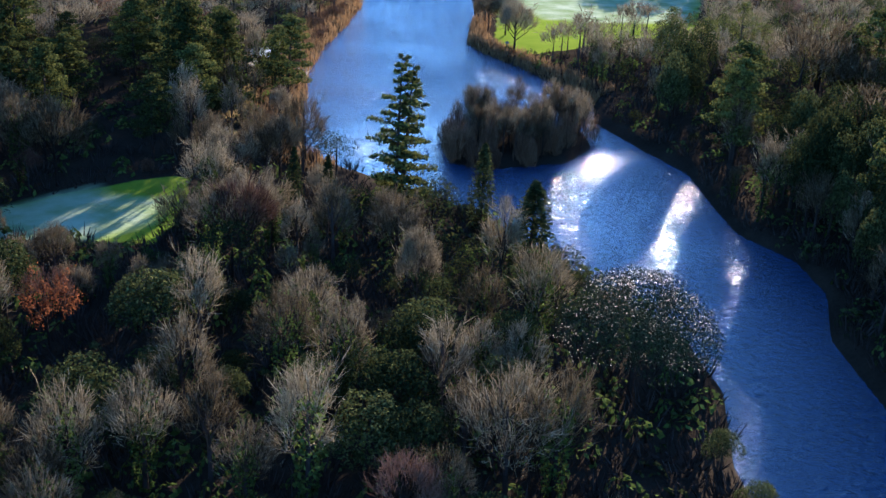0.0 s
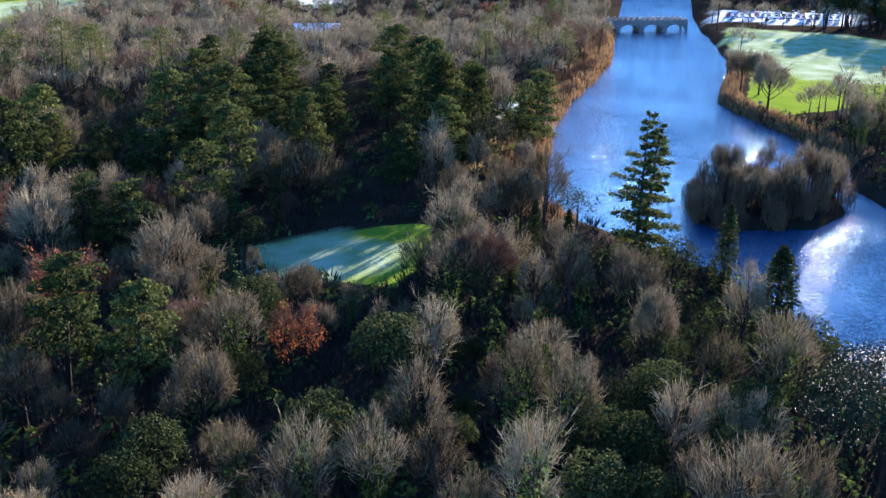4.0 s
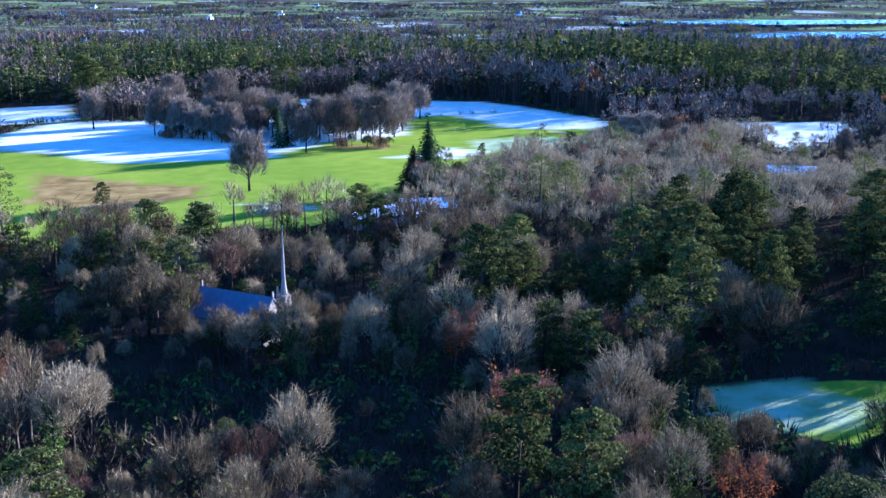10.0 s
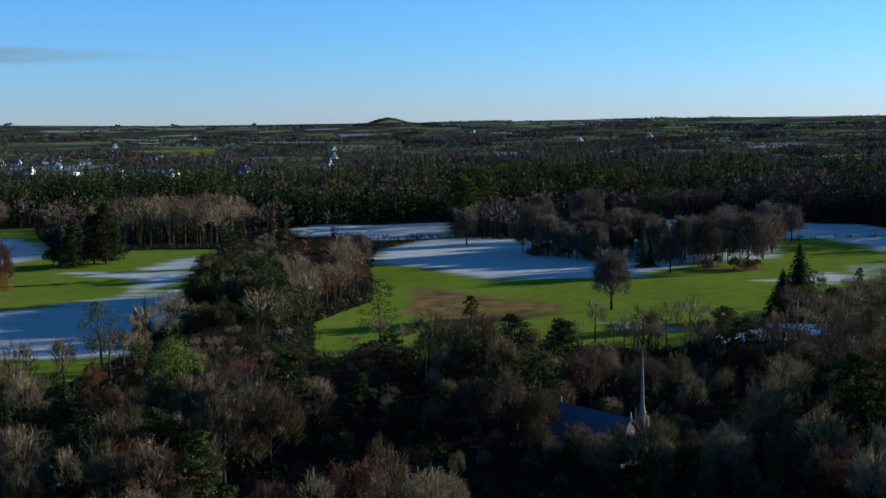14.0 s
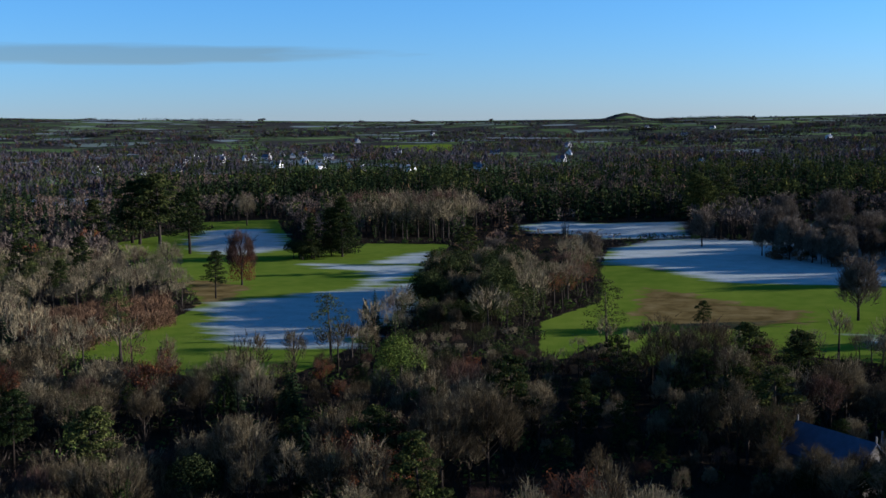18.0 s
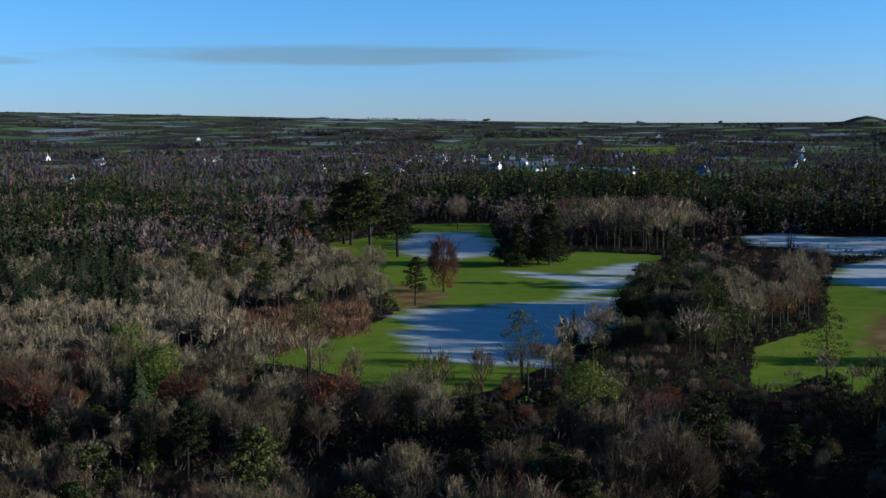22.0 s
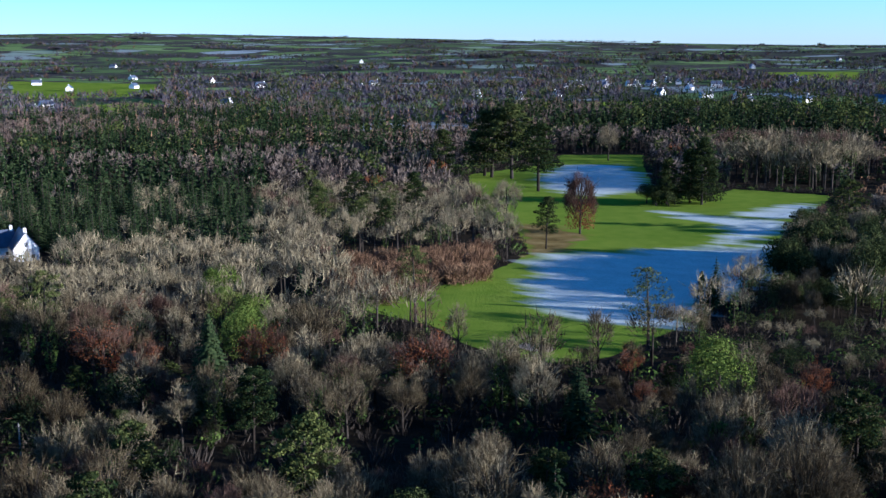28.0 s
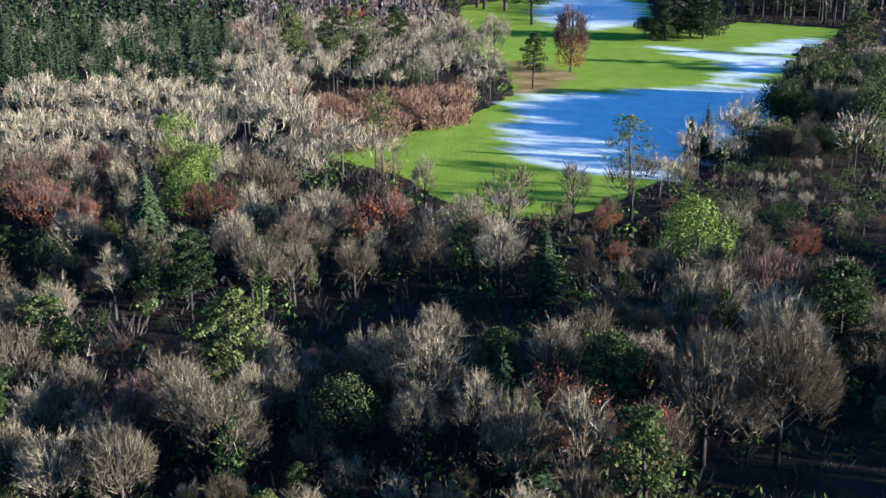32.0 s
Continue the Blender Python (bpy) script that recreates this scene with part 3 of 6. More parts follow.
def twig_spray(h, r, ends, count, length, width, lumps=11, base=0.34):
    """Fine twigs that stand up and out in rounded plumes over the dome of the crown."""
    s = Shape()
    d0 = unit(np.stack([rng.normal(size=lumps), rng.normal(size=lumps), np.abs(rng.normal(0.55, 0.5, lumps))], 1))
    centre = np.array([0, 0, h * (base + 0.24)])
    reach = np.array([r, r, h * (0.97 - base - 0.24)])
    k = rng.integers(0, lumps, count)
    big = rng.uniform(0.75, 1.15, lumps)[k][:, None]
    g = unit(rng.normal(size=(count, 3)) + d0[k] * 0.8 + (0, 0, 0.5))
    mid = centre + d0[k] * reach * 0.58
    p = mid + g * reach * 0.34 * big * rng.uniform(0.3, 0.9, (count, 1))
    d = unit(g * 0.5 + d0[k] * 0.35 + (0, 0, 0.9) + rng.normal(0, 0.2, (count, 3)))
    q = p + d * length * rng.uniform(0.6, 1.2, (count, 1))
    s.blades(p, q, width * rng.uniform(0.7, 1.3, count))
    for f in (0.15, 0.35, 0.55, 0.75):
        p2 = p + (q - p) * f
        s.blades(p2, p2 + unit(d + rng.normal(0, 0.45, (count, 3))) * length * rng.uniform(0.35, 0.7, (count, 1)), width * 0.72 * np.ones(count))
    # plainer twigs along the branches below
    m = count // 3
    k = rng.integers(0, len(ends), m)
    p = ends[k, 0] + (ends[k, 1] - ends[k, 0]) * rng.uniform(0.2, 1.0, (m, 1))
    s.blades(p, p + unit(unit(ends[k, 1] - ends[k, 0]) + rng.normal(0, 0.5, (m, 3)) + (0, 0, 0.3)) * length, width * np.ones(m))
    return s


def bare_tree(h=12.0, r=5.0, limbs=9, branches=4, twigs=260, width=0.105, low=0.22, lumps=13, base=0.34, mat=None):
    wood, ends = skeleton_of(h, r, limbs, branches, low)
    return {"trunk": (wood, M_BARK), "crown": (twig_spray(h, r, ends, twigs, h * 0.125, width, lumps, base), mat or M_TWIG)}


def red_twig_tree(h=10.0, r=3.6):
    t = bare_tree(h, r, 9, 5, 460, 0.062, 0.12, 16)
    return {"trunk": t["trunk"], "crown": (t["crown"][0], M_TWIG_RED)}


def ivy_tree(h=13.0, r=4.0):
    wood, ends = skeleton_of(h, r, 8, 4)
    ivy = Shape()
    n = 620
    z = h * rng.uniform(0.05, 0.72, n)
    a = rng.uniform(0, 6.28, n)
    rad = 0.45 + 0.75 * np.sin(np.clip(z / h / 0.8, 0, 1) * 3.0) * rng.uniform(0.3, 1.25, n)
    ivy.leaves(np.stack([np.cos(a) * rad, np.sin(a) * rad, z], 1), rng.uniform(0.24, 0.52, n))
    k = rng.integers(0, len(ends), 150)
    ivy.leaves(ends[k, 0] + rng.normal(0, 0.3, (150, 3)), rng.uniform(0.2, 0.42, 150))
    return {"trunk": (wood, M_BARK), "crown": (twig_spray(h, r, ends, 420, h * 0.115, 0.065, 18, 0.24), M_TWIG), "ivy": (ivy, M_IVY)}


def russet_tree(h=11.0, r=4.5):
    wood, ends = skeleton_of(h, r, 9, 5, 0.12)
    lv = Shape()
    n = 3000
    k = rng.integers(0, len(ends), n)
    at = ends[k, 0] + (ends[k, 1] - ends[k, 0]) * rng.uniform(0, 1.15, (n, 1)) + rng.normal(0, 0.35, (n, 3))
    keep = rng.uniform(0, 1, n) > (at[:, 2] / h - 0.35) * 1.1
    lv.leaves(at[keep], rng.uniform(0.16, 0.36, keep.sum()))
    return {"trunk": (wood, M_BARK), "crown": (twig_spray(h, r, ends, 380, h * 0.10, 0.06, 16), M_TWIG_RED), "leaves": (lv, M_RUSSET)}


def pine(h=18.0, r=5.0, pads=26, low=0.35, mat=None):
    wood, fol = Shape(), Shape()
    lean = rng.normal(0, 0.03 * h, 2)
    pts = [np.array([0, 0, -0.4]), np.array([lean[0] * 0.3, lean[1] * 0.3, h * 0.45]), np.array([lean[0], lean[1], h * 0.93])]
    wood.tube(pts[0], pts[1], h * 0.02, h * 0.014, 7)
    wood.tube(pts[1], pts[2], h * 0.014, h * 0.004, 6)
    for i in range(pads):
        s = (i + 0.5) / pads
        z = h * (low + (0.97 - low) * s)
        spread = r * (1.0 - 0.75 * s ** 2.2) * rng.uniform(0.35, 1.05)
        a = i * 2.399 + rng.normal(0, 0.3)
        core = pts[1] + (pts[2] - pts[1]) * max(0, (z / h - 0.45) / 0.48) if z > h * 0.45 else pts[0] + (pts[1] - pts[0]) * z / (0.45 * h)
        tip = np.array([core[0] + math.cos(a) * spread, core[1] + math.sin(a) * spread, z + spread * 0.12])
        wood.tube(core - (0, 0, h * 0.03), tip, h * 0.0045, h * 0.0015, 3)
        n = 140
        g = rng.normal(0, 1, (n, 3))
        g = unit(g) * rng.uniform(0.4, 1, (n, 1)) ** 0.5
        size = r * (0.42 - 0.14 * s) * rng.uniform(0.75, 1.25)
        at = tip + g * np.array([size, size, size * 0.38])
        fol.leaves(at, rng.uniform(0.28, 0.58, n) * h / 18, 0.35, unit(g))
        m = 16
        f = rng.uniform(0.3, 1, (m, 1))
        fol.leaves(core + (tip - core) * f + rng.normal(0, 0.3, (m, 3)), rng.uniform(0.38, 0.7, m) * h / 18, 0.3)
    return {"trunk": (wood, M_BARK), "crown": (fol, mat or M_PINE)}


def rusty_tree(h=16.0, r=5.0):
    """A tall bare tree that keeps a skirt of rusty leaves."""
    wood, ends = skeleton_of(h, r, 13, 6, 0.06)
    n = 1500
    a, z = rng.uniform(0, 6.283, n), h * rng.uniform(0.1, 0.5, n)
    rad = r * 0.85 * np.sqrt(rng.uniform(0.1, 1, n))
    out = np.stack([np.cos(a), np.sin(a), np.zeros(n)], 1)
    lv = Shape()
    lv.leaves(out * rad[:, None] + np.stack([np.zeros(n), np.zeros(n), z], 1), rng.uniform(0.25, 0.5, n), 0.0, out)
    return {"trunk": (wood, M_BARK), "crown": (twig_spray(h, r, ends, 1100, h * 0.11, 0.1, 36, 0.08), M_TWIG_RED), "leaves": (lv, M_RUSSET)}


def spruce(h=16.0, r=3.2, tiers=17, low=0.08, mat=None, fill=13):
    wood, fol = Shape(), Shape()
    wood.tube((0, 0, -0.4), (0, 0, h * 0.97), h * 0.015, 0.02, 6)
    for i in range(tiers):
        s = i / (tiers - 1)
        z = h * (low + (0.95 - low) * s)
        reach = r * (1 - s) ** 0.8 + 0.25
        n = max(5, int(fill * (1 - 0.6 * s)))
        for k in range(n):
            a = k * 6.283 / n + i * 0.7 + rng.normal(0, 0.2)
            ln = reach * rng.uniform(0.7, 1.12)
            d = np.array([math.cos(a), math.sin(a), 0.0])
            m = 4
            f = np.linspace(0.25, 1.0, m)[:, None]
            at = np.array([0, 0, z]) + d * ln * f - np.array([0, 0, 1]) * (0.30 * ln * f ** 1.4) + rng.normal(0, 0.10, (m, 3))
            side = np.array([-d[1], d[0], 0])
            w = (0.28 * ln * (1.1 - 0.6 * f)) + 0.12
            out = at + d * ln * 0.30 - np.array([0, 0, 0.10 * ln])
            v = np.stack([at - side * w - (0, 0, 0.12), out, at + side * w - (0, 0, 0.12), at + np.array([0, 0, 0.12])], 1).reshape(-1, 3)
            j = np.arange(m) * 4
            fol.add(v, np.vstack([np.stack([j, j + 1, j + 3], 1), np.stack([j + 1, j + 2, j + 3], 1)]))
    g = np.stack([rng.normal(0, 0.08, 14), rng.normal(0, 0.08, 14), h * rng.uniform(0.92, 1.0, 14)], 1)
    fol.leaves(g, 0.35 * np.ones(14))
    return {"trunk": (wood, M_BARK), "crown": (fol, mat or M_SPRUCE)}


def twin_fir(h=26.0, r=5.4):
    """An old fir of two stems: flat, ragged boughs of fine needles, open at the top and dense below."""
    wood, fol = Shape(), Shape()
    for ox, oy, k in ((0.0, 0.0, 1.0), (1.9, -1.1, 0.93)):
        lean = rng.normal(0, 0.25, 2)
        top = np.array([ox * 1.25 + lean[0], oy * 1.25 + lean[1], h * k])
        foot = np.array([ox * 0.5, oy * 0.5, -0.4])
        wood.tube(foot, top, h * 0.014, 0.04, 7)
        for i in range(46):
            s = (i + rng.uniform(0, 0.9)) / 46
            core = foot + (top - foot) * (0.14 + 0.85 * s)
            reach = r * (1.0 - 0.80 * s ** 1.7) * rng.uniform(0.45, 1.12) * (0.7 if rng.uniform() < 0.25 else 1.0)
            a = i * 2.399 + rng.normal(0, 0.35)
            d = np.array([math.cos(a), math.sin(a), 0.0])
            tip = core + d * reach + np.array([0, 0, reach * (0.24 * s - 0.06)])
            wood.tube(core, tip, h * 0.0032, h * 0.001, 3)
            m = int(70 + 120 * (1 - s))
            f = rng.uniform(0.18, 1.04, (m, 1)) ** 0.8
            side = np.array([-d[1], d[0], 0.0])
            at = core + (tip - core) * f + side * (rng.normal(0, 0.24, (m, 1)) * reach * (1.15 - 0.6 * f)) + np.array([0, 0, 1.0]) * rng.normal(0.05, 0.14, (m, 1))
            fol.leaves(at, rng.uniform(0.32, 0.62, m), 0.55)
    return {"trunk": (wood, M_BARK), "crown": (fol, M_PINE)}


def larch(h=14.0, r=2.2):
    wood, fol = Shape(), Shape()
    wood.tube((0, 0, -0.4), (0, 0, h * 0.97), h * 0.012, 0.02, 5)
    n = 420
    z = h * (0.12 + 0.86 * rng.uniform(0, 1, n))
    a = rng.uniform(0, 6.28, n)
    ln = r * (1.05 - z / h) ** 0.7 * rng.uniform(0.5, 1.1, n)
    p = np.stack([np.zeros(n), np.zeros(n), z], 1)
    q = p + np.stack([np.cos(a) * ln, np.sin(a) * ln, ln * 0.15], 1)
    fol.blades(p + (q - p) * 0.05, q, 0.09 * np.ones(n))
    f = rng.uniform(0.35, 0.95, (n, 1))
    fol.blades(p + (q - p) * f, p + (q - p) * f + rng.normal(0, 0.45, (n, 3)), 0.08 * np.ones(n))
    return {"trunk": (wood, M_BARK), "crown": (fol, M_LARCH)}


def evergreen_dome(h=11.0, r=5.0, n=1900, lumps=20, mat=None, leaf=1.0):
    wood, fol = Shape(), Shape()
    wood.tube((0, 0, -0.4), (0, 0, h * 0.6), h * 0.025, h * 0.012, 6)
    lump = unit(rng.normal(size=(lumps, 3)))
    lump[:, 2] = np.abs(lump[:, 2])
    centre = np.array([0, 0, h * 0.50])
    reach = np.array([r, r, h * 0.48])
    k = rng.integers(0, lumps, n)
    g = unit(rng.normal(size=(n, 3)) + lump[k] * 0.5)
    at = centre + lump[k] * reach * 0.66 + g * reach * 0.40 * rng.uniform(0.75, 1.05, (n, 1))
    at[:, 2] = np.maximum(at[:, 2], rng.uniform(0.2, h * 0.25, n))
    fol.leaves(at, (rng.uniform(0.28, 0.62, n) * r / 5 + 0.06) * leaf, 0.0, g)
    return {"trunk": (wood, M_BARK), "crown": (fol, mat or M_HOLLY)}


def cypress(h=13.0, r=2.0):
    wood, fol = Shape(), Shape()
    wood.tube((0, 0, -0.4), (0, 0, h * 0.8), h * 0.018, 0.05, 6)
    n = 2600
    z = rng.uniform(0.03, 1, n) ** 0.9
    a = rng.uniform(0, 6.28, n)
    rad = r * np.clip(1.15 * (1 - z) ** 0.6, 0.08, 1) * (0.75 + 0.3 * np.sin(a * 5 + z * 9)) * rng.uniform(0.6, 1.05, n)
    at = np.stack([np.cos(a) * rad, np.sin(a) * rad, z * h], 1)
    fol.leaves(at, rng.uniform(0.24, 0.45, n), 0.0, np.stack([np.cos(a) * 0.4, np.sin(a) * 0.4, np.ones(n)], 1))
    return {"trunk": (wood, M_BARK), "crown": (fol, M_HOLLY)}


def thicket(h=5.0, r=3.0, mat=None, n=520):
    fol = Shape()
    for i in range(9):
        a, s = i * 2.399, r * 0.25 * rng.uniform(0.2, 1)
        p = np.array([math.cos(a) * s, math.sin(a) * s, -0.2])
        q = np.array([math.cos(a) * r * rng.uniform(0.2, 0.8), math.sin(a) * r * rng.uniform(0.2, 0.8), h * rng.uniform(0.6, 0.95)])
        fol.tube(p, q, 0.07, 0.025, 3)
    a, s = rng.uniform(0, 6.28, n), r * np.sqrt(rng.uniform(0, 1, n))
    p = np.stack([np.cos(a) * s * 0.7, np.sin(a) * s * 0.7, h * rng.uniform(0.05, 0.75, n)], 1)
    q = p + np.stack([np.cos(a) * 0.35, np.sin(a) * 0.35, 1.2 * np.ones(n)], 1) * rng.uniform(0.4, 1.2, (n, 1)) + rng.normal(0, 0.3, (n, 3))
    q[:, 2] = np.minimum(q[:, 2], h * rng.uniform(0.8, 1.1, n) * (1.1 - 0.5 * (s / r) ** 2))
    fol.blades(p, q, 0.11 * np.ones(n))
    return {"crown": (fol, mat or M_SHOOT)}


def mesh_of(name, shape, mat):
    v, f = shape.arrays()
    return mesh_from(name, v, f, mat)


# kind: (parts of each variant, label, category, group)
def variants(name, count, make):
    out = []
    for _ in range(count):
        out.append({part_name: mesh_of(part_name, *sm) for part_name, sm in make().items()})
    return out


KINDS = {
    "bare_tree": (variants("bare_tree", 6, lambda: bare_tree(12, rng.uniform(3.1, 4.9), 11, 5, 700, 0.072, 0.14, 26, 0.2)), 12.0, "leafless grey-brown broadleaf tree in the wood", "tree"),
    "tall_bare_tree": (variants("tall_bare_tree", 3, lambda: bare_tree(16, rng.uniform(5.5, 7), 13, 6, 1400, 0.08, 0.14, 34, 0.2)), 16.0, "large leafless broadleaf tree with a domed crown", "tree"),
    "slender_bare_tree": (variants("slender_bare_tree", 3, lambda: bare_tree(12, rng.uniform(1.9, 2.8), 7, 5, 330, 0.07, 0.16, 16, 0.2)), 12.0, "slender leafless tree with upright twigs", "tree"),
    "reddish_tree": (variants("reddish_tree", 3, red_twig_tree), 10.0, "leafless tree with reddish-brown twigs", "tree"),
    "ivy_clad_tree": (variants("ivy_clad_tree", 4, lambda: ivy_tree(13, rng.uniform(3.2, 4.4))), 13.0, "leafless tree with a trunk wrapped in green ivy", "tree"),
    "russet_tree": (variants("russet_tree", 3, russet_tree), 11.0, "beech tree still holding rust-coloured dead leaves", "tree"),
    "pine_tree": (variants("pine_tree", 4, lambda: pine(18, rng.uniform(4.6, 6.0), 32, rng.uniform(0.12, 0.32))), 18.0, "tall dark green pine with layered flat foliage", "tree"),
    "spruce_tree": (variants("spruce_tree", 4, lambda: spruce(16, rng.uniform(2.6, 3.6))), 16.0, "dark green conical spruce", "tree"),
    "old_conifer": (variants("old_conifer", 2, lambda: spruce(16, 4.6, 30, 0.03, None, 22)), 16.0, "broad dense dark conifer", "tree"),
    "ragged_fir": (variants("ragged_fir", 1, twin_fir), 26.0, "tall ragged fir with gaps between its tiers", "tree"),
    "larch_tree": (variants("larch_tree", 2, larch), 14.0, "bare tan larch with fine side twigs", "tree"),
    "evergreen_tree": (variants("evergreen_tree", 3, lambda: evergreen_dome(11, rng.uniform(3.8, 5.0), 2600, 22, None, 0.82)), 11.0, "round dark evergreen tree with glossy leaves", "tree"),
    "bright_evergreen_tree": (variants("bright_evergreen_tree", 2, lambda: evergreen_dome(12, 4.2, 4600, 24, M_BRIGHT, 0.62)), 12.0, "bright yellow-green evergreen tree among bare trees", "tree"),
    "broad_evergreen": (variants("broad_evergreen", 1, lambda: evergreen_dome(15, 9.0, 24000, 70, M_GLOSSY, 0.25)), 15.0, "broad domed evergreen with glinting leaves", "tree"),
    "cedar_tree": (variants("cedar_tree", 2, lambda: pine(22, 6.2, 54, 0.05)), 22.0, "dense dark cedar clothed to the ground", "tree"),
    "rusty_tree": (variants("rusty_tree", 1, rusty_tree), 16.0, "tall leafless tree with a skirt of rusty leaves", "tree"),
    "cypress_tree": (variants("cypress_tree", 2, cypress), 13.0, "narrow dark green cypress by the river", "tree"),
    "parkland_tree": (variants("parkland_tree", 3, lambda: bare_tree(16, rng.uniform(5.2, 6.4), 12, 6, 1500, 0.13, 0.10, 44, 0.05, M_TWIG_PALE)), 16.0, "large leafless parkland tree with a dense domed crown", "tree"),
    "thicket": (variants("thicket", 3, thicket), 5.0, "leafless reddish-brown thicket of willow shoots", "bush"),
}
made_of_kind = {}
taken = []          # x, y, radius of what stands already


def plant(kind, x, y, h, wide=1.0, label="", variant=None, spin=None):
    sets, h0, text, cat = KINDS[kind]
    k = rng.integers(0, len(sets)) if variant is None else variant
    s = h / h0
    root = new(kind)
    root.empty_display_size = 0.5
    root.matrix_world = Matrix.LocRotScale((x, y, float(land(x, y)) - 0.1), Euler((0, 0, rng.uniform(0, 6.28) if spin is None else spin)), (s * wide, s * wide, s))
    for part_name, me in sets[k].items():
        ob = new(part_name, me)
        ob.parent = root
    tagged(root, label or text, cat, "trees of the wood" if cat == "tree" else "bushes")
    made_of_kind[kind] = made_of_kind.get(kind, 0) + 1
    taken.append((x, y, 0.31 * h * wide))
    return root


# single trees that stand out: x, y, height
plant("ragged_fir", 132.5, 96, 26, 1.1, "tall ragged twin-stemmed fir rising alone above the river bank", spin=0.4)
for x, y, h in [(124, 128, 13), (131, 134, 11), (138, 131, 12), (143, 141, 13), (127, 138, 10), (135, 143, 14)]:
    plant("slender_bare_tree", x, y, h, 0.9)
plant("cypress_tree", 137, 83, 14, 1.25, "dark upright yew by the river")
plant("cypress_tree", 128, 69, 13.5, 2.0, "broad dark yew by the river")
for x, y, h in [(118, 104, 13), (121, 100, 12)]:
    plant("cypress_tree", x, y, h)
plant("tall_bare_tree", 105, 72, 13, 0.6, "pale dead tree in front of the tall fir")
plant("broad_evergreen", 104, 42, 15, 1.0, "broad domed evergreen with glinting leaves above the water")
for x, y, h in [(257, 149, 15), (274, 168, 13), (277, 164, 13)]:
    plant("tall_bare_tree", x, y, h, 1.0, "bare oak on the frosty river bank")
for x, y, h in [(57, 344, 21), (61, 600, 22), (87, 590, 20), (18, 527, 19), (46, 490, 24), (52, 482, 20), (78, 544, 26), (93, 425, 16), (111, 442, 22), (125, 432, 24), (163, 533, 20), (174, 529, 18), (69, 466, 18), (187, 580, 16), (209, 379, 18), (216, 376, 18), (223, 373, 17), (223, 360, 14), (284, 347, 12), (356, 508, 14), (-64, 438, 15), (-28, 454, 16), (64, 610, 18), (84, 600, 16)]:
    plant("parkland_tree", x, y, h, 0.95, "bare parkland tree at the edge of the frosty fairway")
for x, y, h in [(-27, 181, 18), (-34, 177, 17), (-32, 198, 16), (-87, 151, 12), (-97, 140, 11)]:
    plant("tall_bare_tree", x, y, h, 0.9)
for x, y, h in [(162, 189, 18), (174, 159, 16), (133, 176, 17), (135, 206, 17), (134, 223, 17), (88, 205, 17), (78, 185, 15), (130, 199, 16), (133, 179, 16),
                (147, 239, 17), (183, 211, 21), (174, 355, 13), (92, 214, 15), (82, 188, 15), (-76, 444, 18), (-78, 380, 16), (12, 324, 9), (22, 705, 17), (-72, 560, 8)]:
    plant("pine_tree", x, y, h, 1.05)
for x, y, h in [(149, 159, 24), (156, 168, 25), (160, 160, 21), (108, 172, 17), (122, 166, 18)]:
    plant("cedar_tree", x, y, h, 0.9, "tall dark conifer above the lawn by the river")
for x, y, h in [(-152, 474, 19), (-140, 481, 27), (-146, 484, 22)]:
    plant("cedar_tree", x, y, h, 0.95, "big dark cedar on the green beside the fairway")
for x, y, h in [(-150, 361, 17), (-252, 470, 27), (-206, 374, 20), (-225, 362, 20), (-222, 340, 18), (-195, 338, 16)]:
    plant("pine_tree", x, y, h, 0.9, "very tall dark pine standing by the fairway")
for x, y, h in [(-257, 520, 34), (-263, 524, 32), (-246, 520, 36), (-215, 486, 30)]:
    plant("pine_tree", x, y, h, 1.25, "huge spreading pine on the green beside the fairway")
for x, y, h in [(158, 143, 9), (80, 137, 12), (84, 115, 8), (196, 590, 13), (22, 584, 15), (19, 193, 13), (-30, 180, 11), (-237, 615, 20), (-190, 410, 15), (24, 178, 11), (31, 180, 10), (37, 183, 11), (27, 172, 11), (18, 184, 10), (-118, 195, 13), (-164, 193, 14),
                (-117, 159, 13), (-61, 161, 11), (-74, 171, 11), (-70, 180, 12)]:
    plant("bare_tree", x, y, h)
for x, y, h in [(70, 98, 11), (-149, 192, 11), (-41, 244, 9)]:
    plant("russet_tree", x, y, h, 0.8, "small tree in bright orange-brown dead leaf")
for x, y, h in [(55, 125, 14), (209, 329, 12)]:
    plant("russet_tree", x, y, h)
plant("rusty_tree", -153, 393, 23, 0.85, "tall leafless tree with rusty lower branches by the fairway")
for x, y, h in [(-116, 149, 10), (-78, 166, 9), (-95, 158, 9), (-101, 154, 10)]:
    plant("reddish_tree", x, y, h)
for x, y, h in [(75, 146, 14)]:
    plant("pine_tree", x, y, h, 1.3, "spreading cedar with flat tiers of foliage", 1)
for x, y, h in [(50, 488, 15), (56, 478, 14), (60, 474, 16), (63, 470, 13), (66, 463, 15), (72, 462, 14), (42, 494, 15), (58, 484, 16), (100, 468, 15), (74, 478, 16)]:
    plant("parkland_tree", x, y, h, 0.8, "tall bare tree in a clump between two fairways")
for x, y, h in [(18, 618, 30), (22, 604, 28), (20, 640, 30), (32, 655, 27), (128, 640, 26)]:
    plant("pine_tree", x, y, h, 1.15, "big dark pine behind the frosty grass")
for x, y, h in [(113, 321, 8), (117, 318, 10), (122, 316, 9)]:
    plant("evergreen_tree", x, y, h, 0.7, "dark evergreen beside the old conifer")
plant("old_conifer", 104.5, 324.5, 15, 1.2, "dark shorter conifer close beside the old one")
